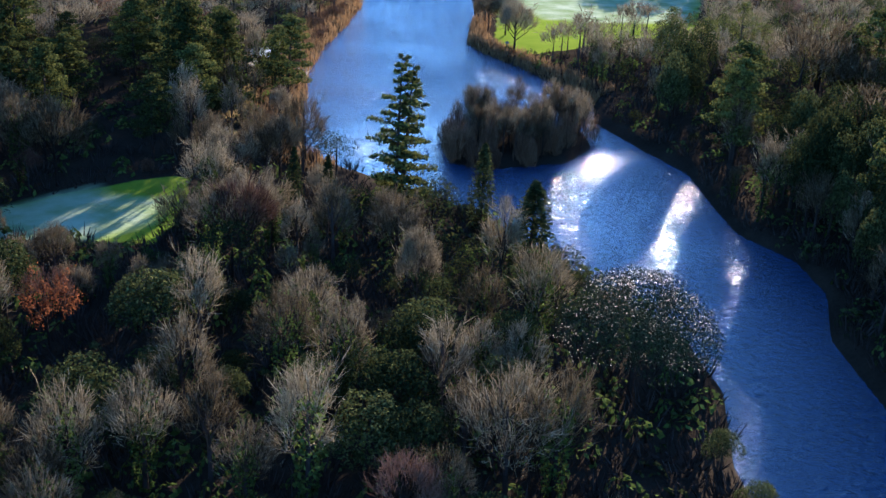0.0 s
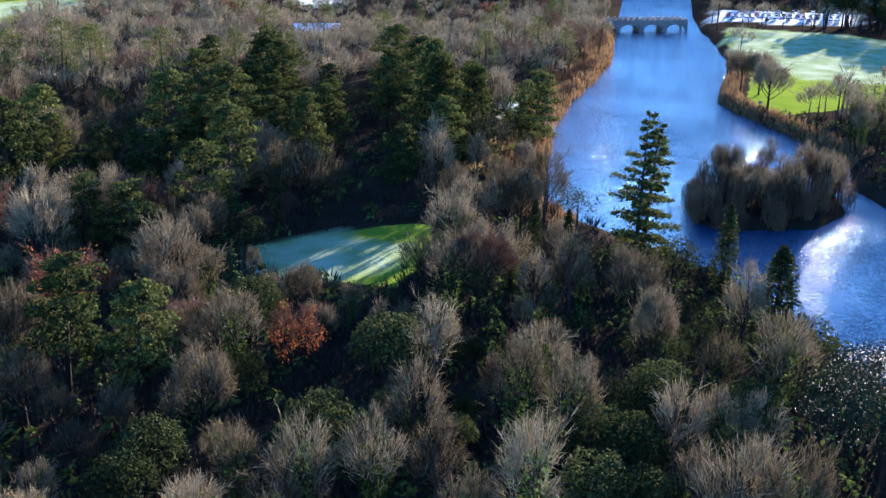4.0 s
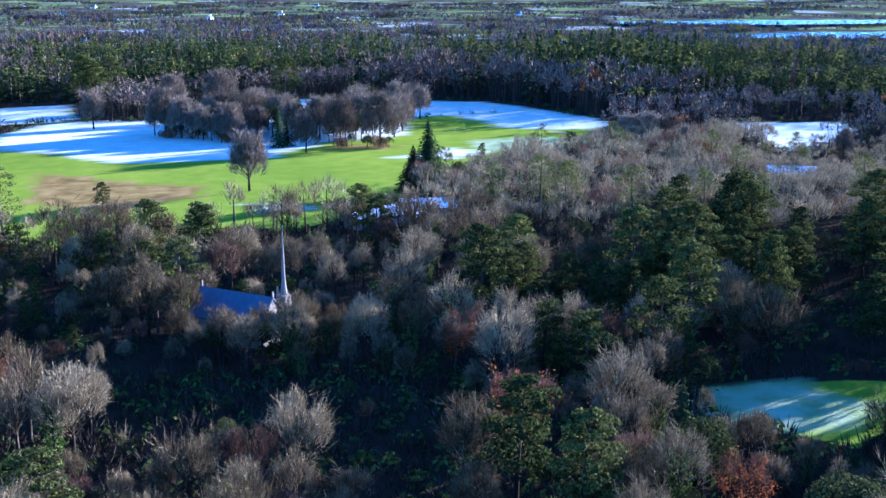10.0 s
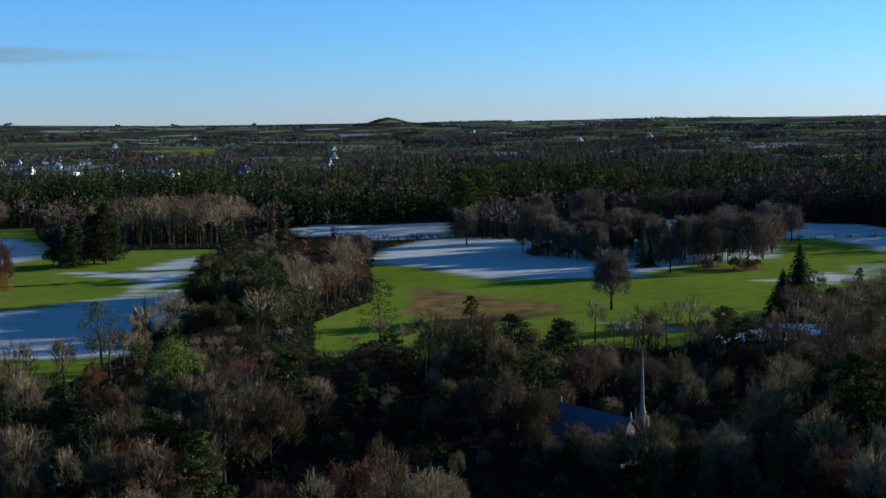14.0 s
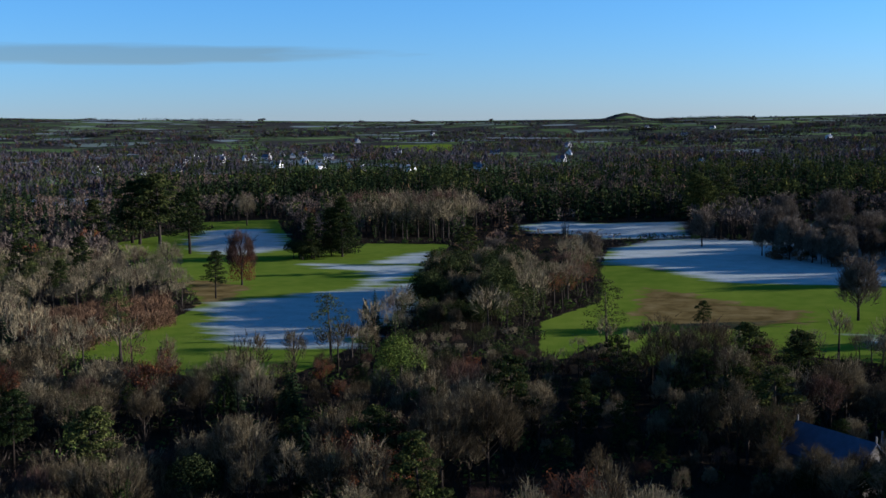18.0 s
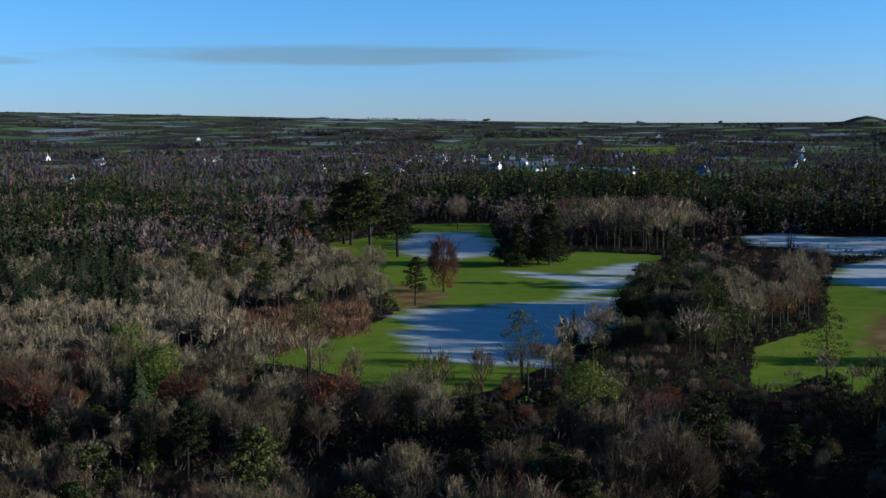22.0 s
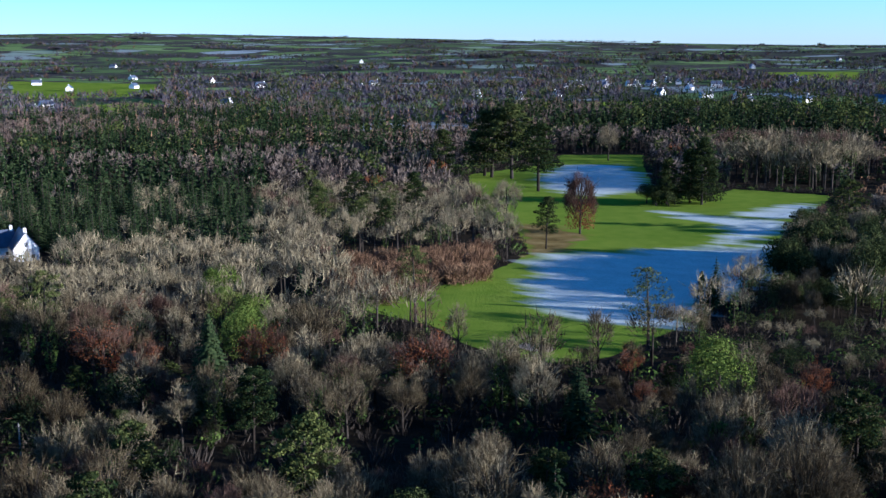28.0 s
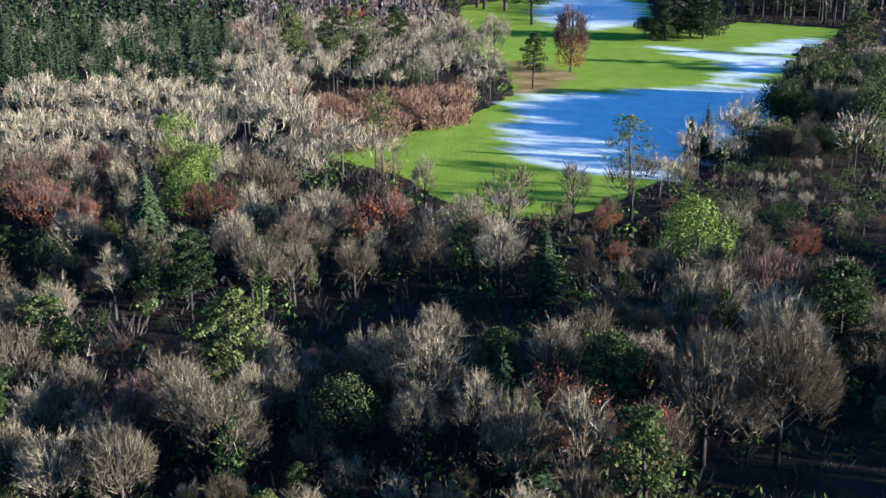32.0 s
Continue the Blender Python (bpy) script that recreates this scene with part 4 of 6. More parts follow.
plant("old_conifer", 108, 320.5, 23, 1.0, "broad old conifer standing at the fairway edge")
for x, y, h in [(72, 114, 14), (86, 444, 17), (90, 447, 13), (142, 540, 24), (156, 560, 18), (257, 401, 14), (291, 325, 13), (22, 266, 12), (-81, 314, 12), (-159, 250, 14), (-74, 217, 12), (-88, 221, 14), (-71, 212, 13)]:
    plant("spruce_tree", x, y, h)
plant("old_conifer", -131, 190, 19, 0.9, "tall full spruce standing above bare trees")
for _ in range(26):
    plant("evergreen_tree", rng.uniform(418, 440), rng.uniform(148, 226), rng.uniform(13, 19), 0.9, "dark evergreen beyond the frosty field")
plant("pine_tree", 146, 372, 8, 0.8, "small pine alone on the frosty grass")
for x, y, h in [(19, 190, 14), (-71, 272, 9), (-52, 243, 12)]:
    plant("ivy_clad_tree", x, y, h)
for x, y, h in [(-140, 209, 15), (-171, 237, 15), (-148, 222, 14), (-52, 225, 17), (-160, 226, 13)]:
    plant("bright_evergreen_tree", x, y, h)

for _ in range(260):
    x, y = rng.uniform(60, 165), rng.uniform(446, 545)
    if inside([(66, 478), (98, 456), (138, 446), (165, 520), (150, 540), (84, 545), (66, 520)], x, y) > 0 and not any((x - tx) ** 2 + (y - ty) ** 2 < 36 for tx, ty, tr in taken):
        if rng.uniform() < 0.55:
            plant("parkland_tree", x, y, rng.uniform(12, 20), 0.9, "bare tree standing in frost between the fairways")
        else:
            plant("evergreen_tree", x, y, rng.uniform(8, 16), 0.8, "dark evergreen standing in frost between the fairways")

CLUMPS = [[(40, 488), (52, 496), (80, 468), (72, 456)], [(104, 430), (130, 426), (134, 436), (108, 442)], [(10, 526), (22, 522), (26, 530), (12, 534)]]

# shoots and small trees crowd the island in the river
for _ in range(60):
    x, y = rng.uniform(166, 206), rng.uniform(92, 120)
    if inside(ISLE, x, y) > 0.5:
        plant("slender_bare_tree", x, y, rng.uniform(7, 12), 0.9, "slender leafless alder crowding the river island")
        taken.pop()
for _ in range(170):
    x, y = rng.uniform(164, 208), rng.uniform(90, 122)
    if inside(ISLE, x, y) > -0.5:
        plant("thicket", x, y, rng.uniform(4, 8), 0.6, "leafless willow thicket on the river island")
        taken.pop()

for _ in range(75):
    x, y = rng.uniform(-188, -140), rng.uniform(268, 340)
    if inside([(-188, 312), (-160, 340), (-142, 312), (-150, 268), (-180, 280)], x, y) > 0:
        plant("thicket", x, y, rng.uniform(4.5, 7.5), 1.25, "dense reddish-brown thicket beside the fairway")
for _ in range(150):
    x, y = rng.uniform(38, 134), rng.uniform(424, 500)
    if max(inside(p, x, y) for p in CLUMPS) > 0:
        plant("thicket" if rng.uniform() < 0.7 else "evergreen_tree", x, y, rng.uniform(3.5, 6), 1.2, "low bush under the clump of tall trees")
        taken.pop()

# dark evergreens along the sunny side of the frosted fairways
SHADE = [(-62, 304), (-76, 338), (-74, 370), (-78, 392), (-66, 398), (-52, 392), (-46, 340), (-48, 308)]
for _ in range(620):
    x, y = rng.uniform(-94, -46), rng.uniform(300, 420)
    if inside(SHADE, x, y) > 0 and not any((x - tx) ** 2 + (y - ty) ** 2 < 12 for tx, ty, tr in taken):
        plant("evergreen_tree" if rng.uniform() < 0.8 else "tall_bare_tree", x, y, (rng.uniform(13.5, 18) if y > 326 else rng.uniform(8, 10.5)) if rng.uniform() < 0.7 else rng.uniform(6, 9), rng.uniform(0.6, 0.85), "dark wood-edge tree throwing its shadow over the frosty fairway")
for x, y, h in [(-80, 300, 11), (-78.5, 302, 9)]:
    plant("cypress_tree", x, y, h, 1.2, "narrow bright-topped evergreen at the lip of the fairway")
for _ in range(16):
    x, y = -156 + rng.normal(0, 5), 476 + rng.normal(0, 4)
    plant("evergreen_tree", x, y, rng.uniform(5, 9), 1.2, "low dark bush under the tall pines")
    taken.pop()
for _ in range(90):
    x, y = rng.uniform(38, 134), rng.uniform(424, 500)
    if max(inside(p, x, y) for p in CLUMPS) > 0:
        plant("evergreen_tree", x, y, rng.uniform(4, 7), 1.1, "dark evergreen in the clump between two fairways")
        taken.pop()

# tall dark trees crowd the far bank of the river; the low sun finds three gaps in them
SUN_LINE = Vector((sun_way.x, sun_way.y)).normalized()
GLINTS = [(186, 69, 4.5), (164, 51, 4.0), (206, 95, 7.0)]        # x, y, half the gap's width


def in_gap(x, y):
    """Whether a place lies on the sun's way to the water through one of the gaps."""
    for gx, gy, half in GLINTS:
        ahead = (x - gx) * SUN_LINE.x + (y - gy) * SUN_LINE.y
        if ahead > -12 and abs((y - gy) * SUN_LINE.x - (x - gx) * SUN_LINE.y) < half:
            return True
    return False


BANK_LINE = [(112, 6), (138, 27), (153, 32), (163, 40), (170, 52), (180, 60), (195, 71), (204, 85), (216, 101), (238, 113)]
for (ax, ay), (bx, by) in zip(BANK_LINE, BANK_LINE[1:]):
    run = math.hypot(bx - ax, by - ay)
    for k in range(max(1, int(run / 4.2))):
        for off in (4.0, 9.5, 15.5, 22.0):
            f = (k + rng.uniform(0.1, 0.9)) * 4.2 / run
            x = ax + (bx - ax) * f + (by - ay) / run * (off + rng.normal(0, 0.8))
            y = ay + (by - ay) * f - (bx - ax) / run * (off + rng.normal(0, 0.8))
            if in_gap(x, y):
                continue
            u = rng.uniform()
            if u < 0.62:
                plant("evergreen_tree", x, y, rng.uniform(13, 20), 0.55, "dark ivy-choked tree leaning over the river")
            elif u < 0.9:
                plant("slender_bare_tree", x, y, rng.uniform(12, 18), 1.0, "tall leafless tree crowding the river bank")
            else:
                plant("pine_tree", x, y, rng.uniform(17, 23), 0.9, "tall dark pine on the far bank of the river")

# ---- the wood ----
OPEN = [RIVER, FAIR_A, FAIR_B, FAIR_C, FAIR_D, FAIR_E, LAWN, FIELD, CARPARK, MEADOW, *FAR_FIELDS]
SPRUCES = [(-470, 380), (-330, 440), (-249, 342), (-201, 286), (-265, 250), (-330, 290)]
RIGHT_WOOD = [(-78, 225), (-66, 250), (-70, 300), (-78, 341), (-74, 370), (-82, 408), (-92, 448), (-96, 520), (-40, 520), (-22, 400), (-36, 330), (-28, 285), (-40, 240)]
GLADE = [(112, 120), (150, 132), (152, 150), (116, 142)]
SPRUCES_FAR = [(-831, 682), (-514, 944), (-271, 640), (-280, 523), (-454, 394)]
BELT = [(-480, 900), (-300, 660), (-225, 660), (-120, 560), (-30, 600), (4, 665), (60, 655), (125, 674), (200, 610), (300, 500), (420, 470), (620, 560), (560, 900), (281, 1000), (-164, 960)]
EDGE_B = [(112, 330), (149, 378), (206, 408), (240, 458), (268, 440), (225, 385), (150, 350), (122, 312)]
PALE_MASS = [(-262, 273), (-212, 314), (-139, 245), (-150, 215), (-198, 212)]
THICKETS = [(-186, 312), (-160, 338), (-140, 312), (-152, 270), (-180, 280)]
PINES = [(60, 180), (110, 190), (125, 230), (180, 215), (175, 150), (130, 150), (95, 160)]
RIGHT_BANK = [(112, 5), (140, 20), (165, 40), (182, 55), (205, 80), (220, 98), (245, 112), (300, 120), (300, 20), (160, -40), (112, -40)]
GAPS = [(94, 37, 8), (86, 34, 6), (104, 42, 10), (-55.6, 236.8, 4), (-137, 155, 4), (-16, 184, 8), (-6, 187, 7), (62, 84, 6), (95, 112, 6), (101, 118, 5), (32, 192, 5), (24, 197, 5), (66, 91, 6.5), (52, 116, 6), (85, 283, 14), (228, 302, 8), (-288, 270, 10), (-273, 263, 10), (-261, 254, 11), (-250, 246, 10), (362, 270, 12)]


LOW_RISE = [(-98, 399), (-40, 399), (-40, 490), (-98, 490)]
LOW_RUN = [(-22, 172), (-22, 198), (12, 206), (12, 182)]
LOW_LIP = [(-86, 215), (-70, 252), (-66, 300), (-18, 308), (-10, 240), (-40, 222)]
TALL_ROWS = [[(-165, 540), (-105, 534), (-92, 560), (-98, 615), (-160, 620)], [(236, 550), (235, 602), (160, 642), (200, 700), (340, 660), (350, 520), (262, 500)]]
LOW_E = [(-98, 470), (-18, 470), (-8, 560), (-28, 560), (-66, 592), (-98, 600)]
LOW_D = [(215, 300), (240, 352), (275, 367), (337, 404), (363, 444), (410, 400), (330, 290), (250, 265)]
HOLLOWS = [[(0, 130), (4, 166), (21, 176), (42, 158), (54, 146), (29, 128)], [(-118, 171), (-92, 199), (-64, 221), (-48, 212), (-64, 184), (-96, 171)]]


def scatter(r0, r1, step, a0=-62.0, a1=92.0):
    """Jittered places between two distances, inside the land that is ever in view."""
    pts = []
    n = int(2 * r1 / step)
    gx, gy = np.meshgrid(np.arange(-n, n), np.arange(-n, n))
    x = (gx.ravel() + 0.5 * (gy.ravel() % 2)) * step + rng.uniform(-0.36, 0.36, gx.size) * step
    y = gy.ravel() * step * 0.9 + rng.uniform(-0.36, 0.36, gx.size) * step
    r, a = np.hypot(x, y), np.degrees(np.arctan2(x, y))
    k = (r >= r0) & (r < r1) & (a > a0) & (a < a1)
    return x[k], y[k]


def clear_of(x, y, margin, gaps=True):
    ok = np.ones(len(x), bool)
    for p in OPEN:
        ok &= inside(p, x, y) < -margin
    for gx, gy, gr in GAPS if gaps else ():
        ok &= np.hypot(x - gx, y - gy) > gr
    return ok


def species(x, y, u):
    """What grows at a place: names with their shares, by the part of the wood."""
    isin = lambda poly: inside(poly, np.array([x]), np.array([y]))[0] > 0
    r = math.hypot(x, y)
    if isin(SPRUCES):
        mix = [("spruce_tree", 0.9), ("slender_bare_tree", 0.1)]
    elif isin(SPRUCES_FAR):
        drift = waves(0.5 * (x + y), 1.4 * (y - x), 46.0) + 0.35 * waves(x, y, 17.0)
        mix = [("spruce_tree", 0.86), ("larch_tree", 0.07), ("pine_tree", 0.07)] if drift > -0.05 else [("bare_tree", 0.45), ("reddish_tree", 0.33), ("larch_tree", 0.17), ("spruce_tree", 0.05)]
    elif isin(BELT):
        drift = waves(x, 1.6 * y, 52.0) + 0.35 * waves(x, y, 19.0)
        edge = max(inside(q, np.array([x]), np.array([y]))[0] for q in (FAIR_A, FAIR_B, FAIR_C, FAIR_D))
        if edge > -38 and x > -165:
            mix = [("bare_tree", 0.3), ("tall_bare_tree", 0.3), ("reddish_tree", 0.36), ("spruce_tree", 0.04)]
        else:
            mix = [("spruce_tree", 0.78), ("pine_tree", 0.16), ("larch_tree", 0.06)] if drift > -0.25 else [("bare_tree", 0.4), ("reddish_tree", 0.4), ("larch_tree", 0.1), ("spruce_tree", 0.1)]
    elif isin(PALE_MASS):
        mix = [("bare_tree", 0.9), ("ivy_clad_tree", 0.1)]
    elif isin(THICKETS):
        mix = [("thicket", 0.85), ("reddish_tree", 0.15)]
    elif isin(PINES):
        mix = [("pine_tree", 0.44), ("evergreen_tree", 0.18), ("bare_tree", 0.26), ("slender_bare_tree", 0.12)]
    elif isin(GLADE):
        mix = [("thicket", 1.0)]
    elif isin(RIGHT_WOOD):
        mix = [("evergreen_tree", 0.40), ("bare_tree", 0.26), ("ivy_clad_tree", 0.18), ("pine_tree", 0.02), ("reddish_tree", 0.1), ("russet_tree", 0.04)]
    elif isin(RIGHT_BANK):
        mix = [("evergreen_tree", 0.2), ("bare_tree", 0.45), ("pine_tree", 0.12), ("slender_bare_tree", 0.23)]
    elif y > 225 and x > -75 and x < -20:
        mix = [("bare_tree", 0.4), ("ivy_clad_tree", 0.2), ("evergreen_tree", 0.2), ("reddish_tree", 0.15), ("russet_tree", 0.05)]
    elif y < 240 and x < -20:
        mix = [("bare_tree", 0.32), ("ivy_clad_tree", 0.17), ("slender_bare_tree", 0.21), ("reddish_tree", 0.06), ("evergreen_tree", 0.09), ("pine_tree", 0.08), ("spruce_tree", 0.04), ("russet_tree", 0.03)]
    elif x > 25 and y < 92:
        mix = [("bare_tree", 0.03), ("ivy_clad_tree", 0.36), ("slender_bare_tree", 0.15), ("evergreen_tree", 0.44), ("reddish_tree", 0.02)]
    elif x > 60 and y < 130:
        mix = [("bare_tree", 0.08), ("ivy_clad_tree", 0.36), ("slender_bare_tree", 0.14), ("evergreen_tree", 0.38), ("reddish_tree", 0.04)]
    else:
        mix = [("bare_tree", 0.40), ("ivy_clad_tree", 0.2), ("slender_bare_tree", 0.2), ("reddish_tree", 0.08), ("evergreen_tree", 0.05), ("pine_tree", 0.06), ("russet_tree", 0.01)]
    for name, share in mix:
        if u < share:
            return name
        u -= share
    return mix[0][0]


def grow_near():
    x, y = scatter(66, 270, 6.7)
    ok = clear_of(x, y, 2.0)
    x, y = x[ok], y[ok]
    order = np.argsort(np.minimum(np.hypot(x, y), np.hypot(x + 20, y - 60)))
    rest = []
    for i in order:
        px, py = float(x[i]), float(y[i])
        if any((px - tx) ** 2 + (py - ty) ** 2 < (tr + 1.2) ** 2 for tx, ty, tr in taken):
            continue
        if waves(px, py, 12.0) < -0.38 and rng.uniform() < (0.85 if px < 25 or py > 92 else 0.3):
            continue
        hollow = max(inside(q, px, py) for q in HOLLOWS) > 0
        if hollow and rng.uniform() < 0.55:
            continue
        kind = "evergreen_tree" if hollow and rng.uniform() < 0.5 else species(px, py, rng.uniform())
        h = {"thicket": 5, "pine_tree": 15, "spruce_tree": 14, "evergreen_tree": 8.5, "larch_tree": 13}.get(kind, 12.0) * (rng.uniform(0.85, 1.3) if waves(px, py, 9.0) + rng.normal(0, 0.35) > -0.05 else rng.uniform(0.45, 0.7))
        if inside(RIGHT_BANK, px, py) > 0:
            h = h * 1.55 if not in_gap(px, py) else 3.5
        elif inside(PINES, px, py) > 0 and kind == "pine_tree":
            h = max(h, 12.0) * 1.15
        elif inside(RIGHT_WOOD, px, py) > 0:
            h *= 1.05
        if max(inside(q, px, py) for q in (LOW_LIP, LOW_RISE, LOW_RUN)) > 0:
            h = min(h, rng.uniform(4.0, 6.5))
        if hollow:
            h = min(h, rng.uniform(2.5, 5.0))
        if made_of_kind.get(kind, 0) < 290:
            plant(kind, px, py, h)
            taken.pop()
        else:
            rest.append((kind, px, py, h))
    return rest


spare = grow_near()


# ---- woods farther off: joined, with fewer twigs to a tree ----
def thin_variants(make, keep, grow):
    """Templates for far trees: every so many-th piece, made broader."""
    out = []
    for _ in range(3):
        pieces = []
        for part_name, (shape, mat) in make().items():
            v, f = shape.arrays()
            if part_name == "trunk":
                f = f[:22]
            else:
                tri = v[f]
                pick = rng.permutation(len(f))[: max(12, int(len(f) * keep))]
                tri = tri[pick]
                c = tri.mean(1, keepdims=True)
                tri = c + (tri - c) * grow
                v, f = tri.reshape(-1, 3), np.arange(len(tri) * 3).reshape(-1, 3)
            used, inv = np.unique(f, return_inverse=True)
            pieces.append((v[used], inv.reshape(-1, 3), mat))
        out.append(pieces)
    return out


def far_tree(form, h, r, n, size, mat):
    """A far tree of few pieces: a spire, a dome of twigs or a stack of pads, with a stem."""
    s, stem = Shape(), Shape()
    a = rng.uniform(0, 6.283, n)
    out = np.stack([np.cos(a), np.sin(a), np.zeros(n)], 1)
    up = np.array([0, 0, 1.0])
    if form == "spire":
        k = rng.uniform(0, 1, n) ** 1.25
        reach = (r * (1 - k) ** 0.8 + 0.15) * rng.uniform(0.7, 1.15, n)
        base = out * (reach * 0.25)[:, None] + up * (h * (0.06 + 0.92 * k))[:, None]
        tip = out * reach[:, None] + up * (h * (0.06 + 0.92 * k) - 0.22 * reach - 0.1)[:, None]
        s.blades(base, tip, size * (0.55 + 0.75 * (1 - k)))
        s.blades(np.array([[0, 0, h * 0.85]]), np.array([[0, 0, h]]), np.array([0.5]))
    else:
        lumps = 7
        d0 = unit(np.stack([rng.normal(size=lumps), rng.normal(size=lumps), np.abs(rng.normal(0.5, 0.5, lumps))], 1))
        pick = rng.integers(0, lumps, n)
        g = unit(rng.normal(size=(n, 3)) + d0[pick] * 0.9 + (0, 0, 0.4))
        low = 0.52 if form == "dome" else 0.6
        reach = np.array([r, r, h * (0.97 - low)])
        p = np.array([0, 0, h * low]) + d0[pick] * reach * 0.55 + g * reach * 0.42 * rng.uniform(0.5, 1, (n, 1))
        if form == "dome":
            s.blades(p - g * 0.4 * size, p + unit(g + up * 0.9) * size * 1.35, size * 0.5 * rng.uniform(0.7, 1.3, n))
            m = n // 4
            q = np.stack([rng.normal(0, r * 0.35, m), rng.normal(0, r * 0.35, m), np.zeros(m)], 1)
            stem.blades(q * 0.5, q + up * (h * rng.uniform(0.4, 0.8, m))[:, None], 0.3 * size * np.ones(m))
        else:
            s.leaves(p, size * rng.uniform(0.8, 1.4, n), 0.3, g)
    stem.tube((0, 0, -0.4), (0, 0, h * 0.6), h * 0.014, h * 0.006, 3)
    return [(*s.arrays(), mat), (*stem.arrays(), M_BARK)]


def far_forms():
    many = lambda *args: [far_tree(*args) for _ in range(3)]
    return {
        "bare_tree": many("dome", 12, 4.2, 74, 0.7, M_FAR_TWIG), "tall_bare_tree": many("dome", 15, 4.8, 84, 0.8, M_FAR_TWIG), "slender_bare_tree": many("dome", 12, 2.6, 44, 0.65, M_FAR_TWIG),
        "reddish_tree": many("dome", 10, 3.4, 66, 0.62, M_FAR_RED), "ivy_clad_tree": many("dome", 13, 3.6, 60, 0.75, M_FAR_TWIG), "russet_tree": many("dome", 11, 4.0, 54, 0.8, M_RUSSET),
        "pine_tree": many("pads", 18, 4.4, 48, 1.25, M_PINE), "spruce_tree": many("spire", 16, 2.9, 66, 1.3, M_SPRUCE), "larch_tree": many("spire", 14, 2.4, 60, 0.6, M_LARCH),
        "evergreen_tree": many("pads", 11, 4.2, 60, 1.2, M_HOLLY), "thicket": many("dome", 5, 2.8, 30, 0.6, M_SHOOT),
    }


def far_set(keep, grow):
    g = lambda fn, k=1.0, w=1.0: thin_variants(fn, keep * k, grow * w)
    return {
        "bare_tree": g(lambda: bare_tree(12, 5, 9, 3, 300, 0.10)), "tall_bare_tree": g(lambda: bare_tree(15, 6, 9, 3, 300, 0.11)),
        "slender_bare_tree": g(lambda: bare_tree(12, 2.8, 7, 3, 200, 0.10, 0.3, 6)), "reddish_tree": g(red_twig_tree, 0.6), "ivy_clad_tree": g(ivy_tree, 0.5),
        "russet_tree": g(russet_tree, 0.7, 0.8), "pine_tree": g(pine, 0.8, 0.75), "spruce_tree": g(spruce, 1.3, 0.62), "larch_tree": g(larch), "evergreen_tree": g(evergreen_dome, 0.6, 0.8), "thicket": g(thicket),
    }


def joined_wood(name, label, places, shapes):
    """One mesh for many far trees."""
    vs, fs, ms, mats, n = [], [], [], [], 0
    for kind, x, y, h in places:
        h0 = KINDS[kind][1]
        pieces = shapes[kind][rng.integers(0, 3)]
        a, s = rng.uniform(0, 6.28), h / h0
        c, d = math.cos(a) * s, math.sin(a) * s
        z = float(land(x, y))
        for v, f, mat in pieces:
            w = np.stack([v[:, 0] * c - v[:, 1] * d + x, v[:, 0] * d + v[:, 1] * c + y, v[:, 2] * s + z], 1)
            if mat not in mats:
                mats.append(mat)
            vs.append(w)
            fs.append(f + n)
            ms.append(np.full(len(f), mats.index(mat), np.int32))
            n += len(w)
    me = mesh_from(name, np.vstack(vs), np.vstack(fs))
    for m in mats:
        me.materials.append(m)
    me.polygons.foreach_set("material_index", np.concatenate(ms))
    tagged(new(name, me), label, "woodland", kind="stuff")
    return me


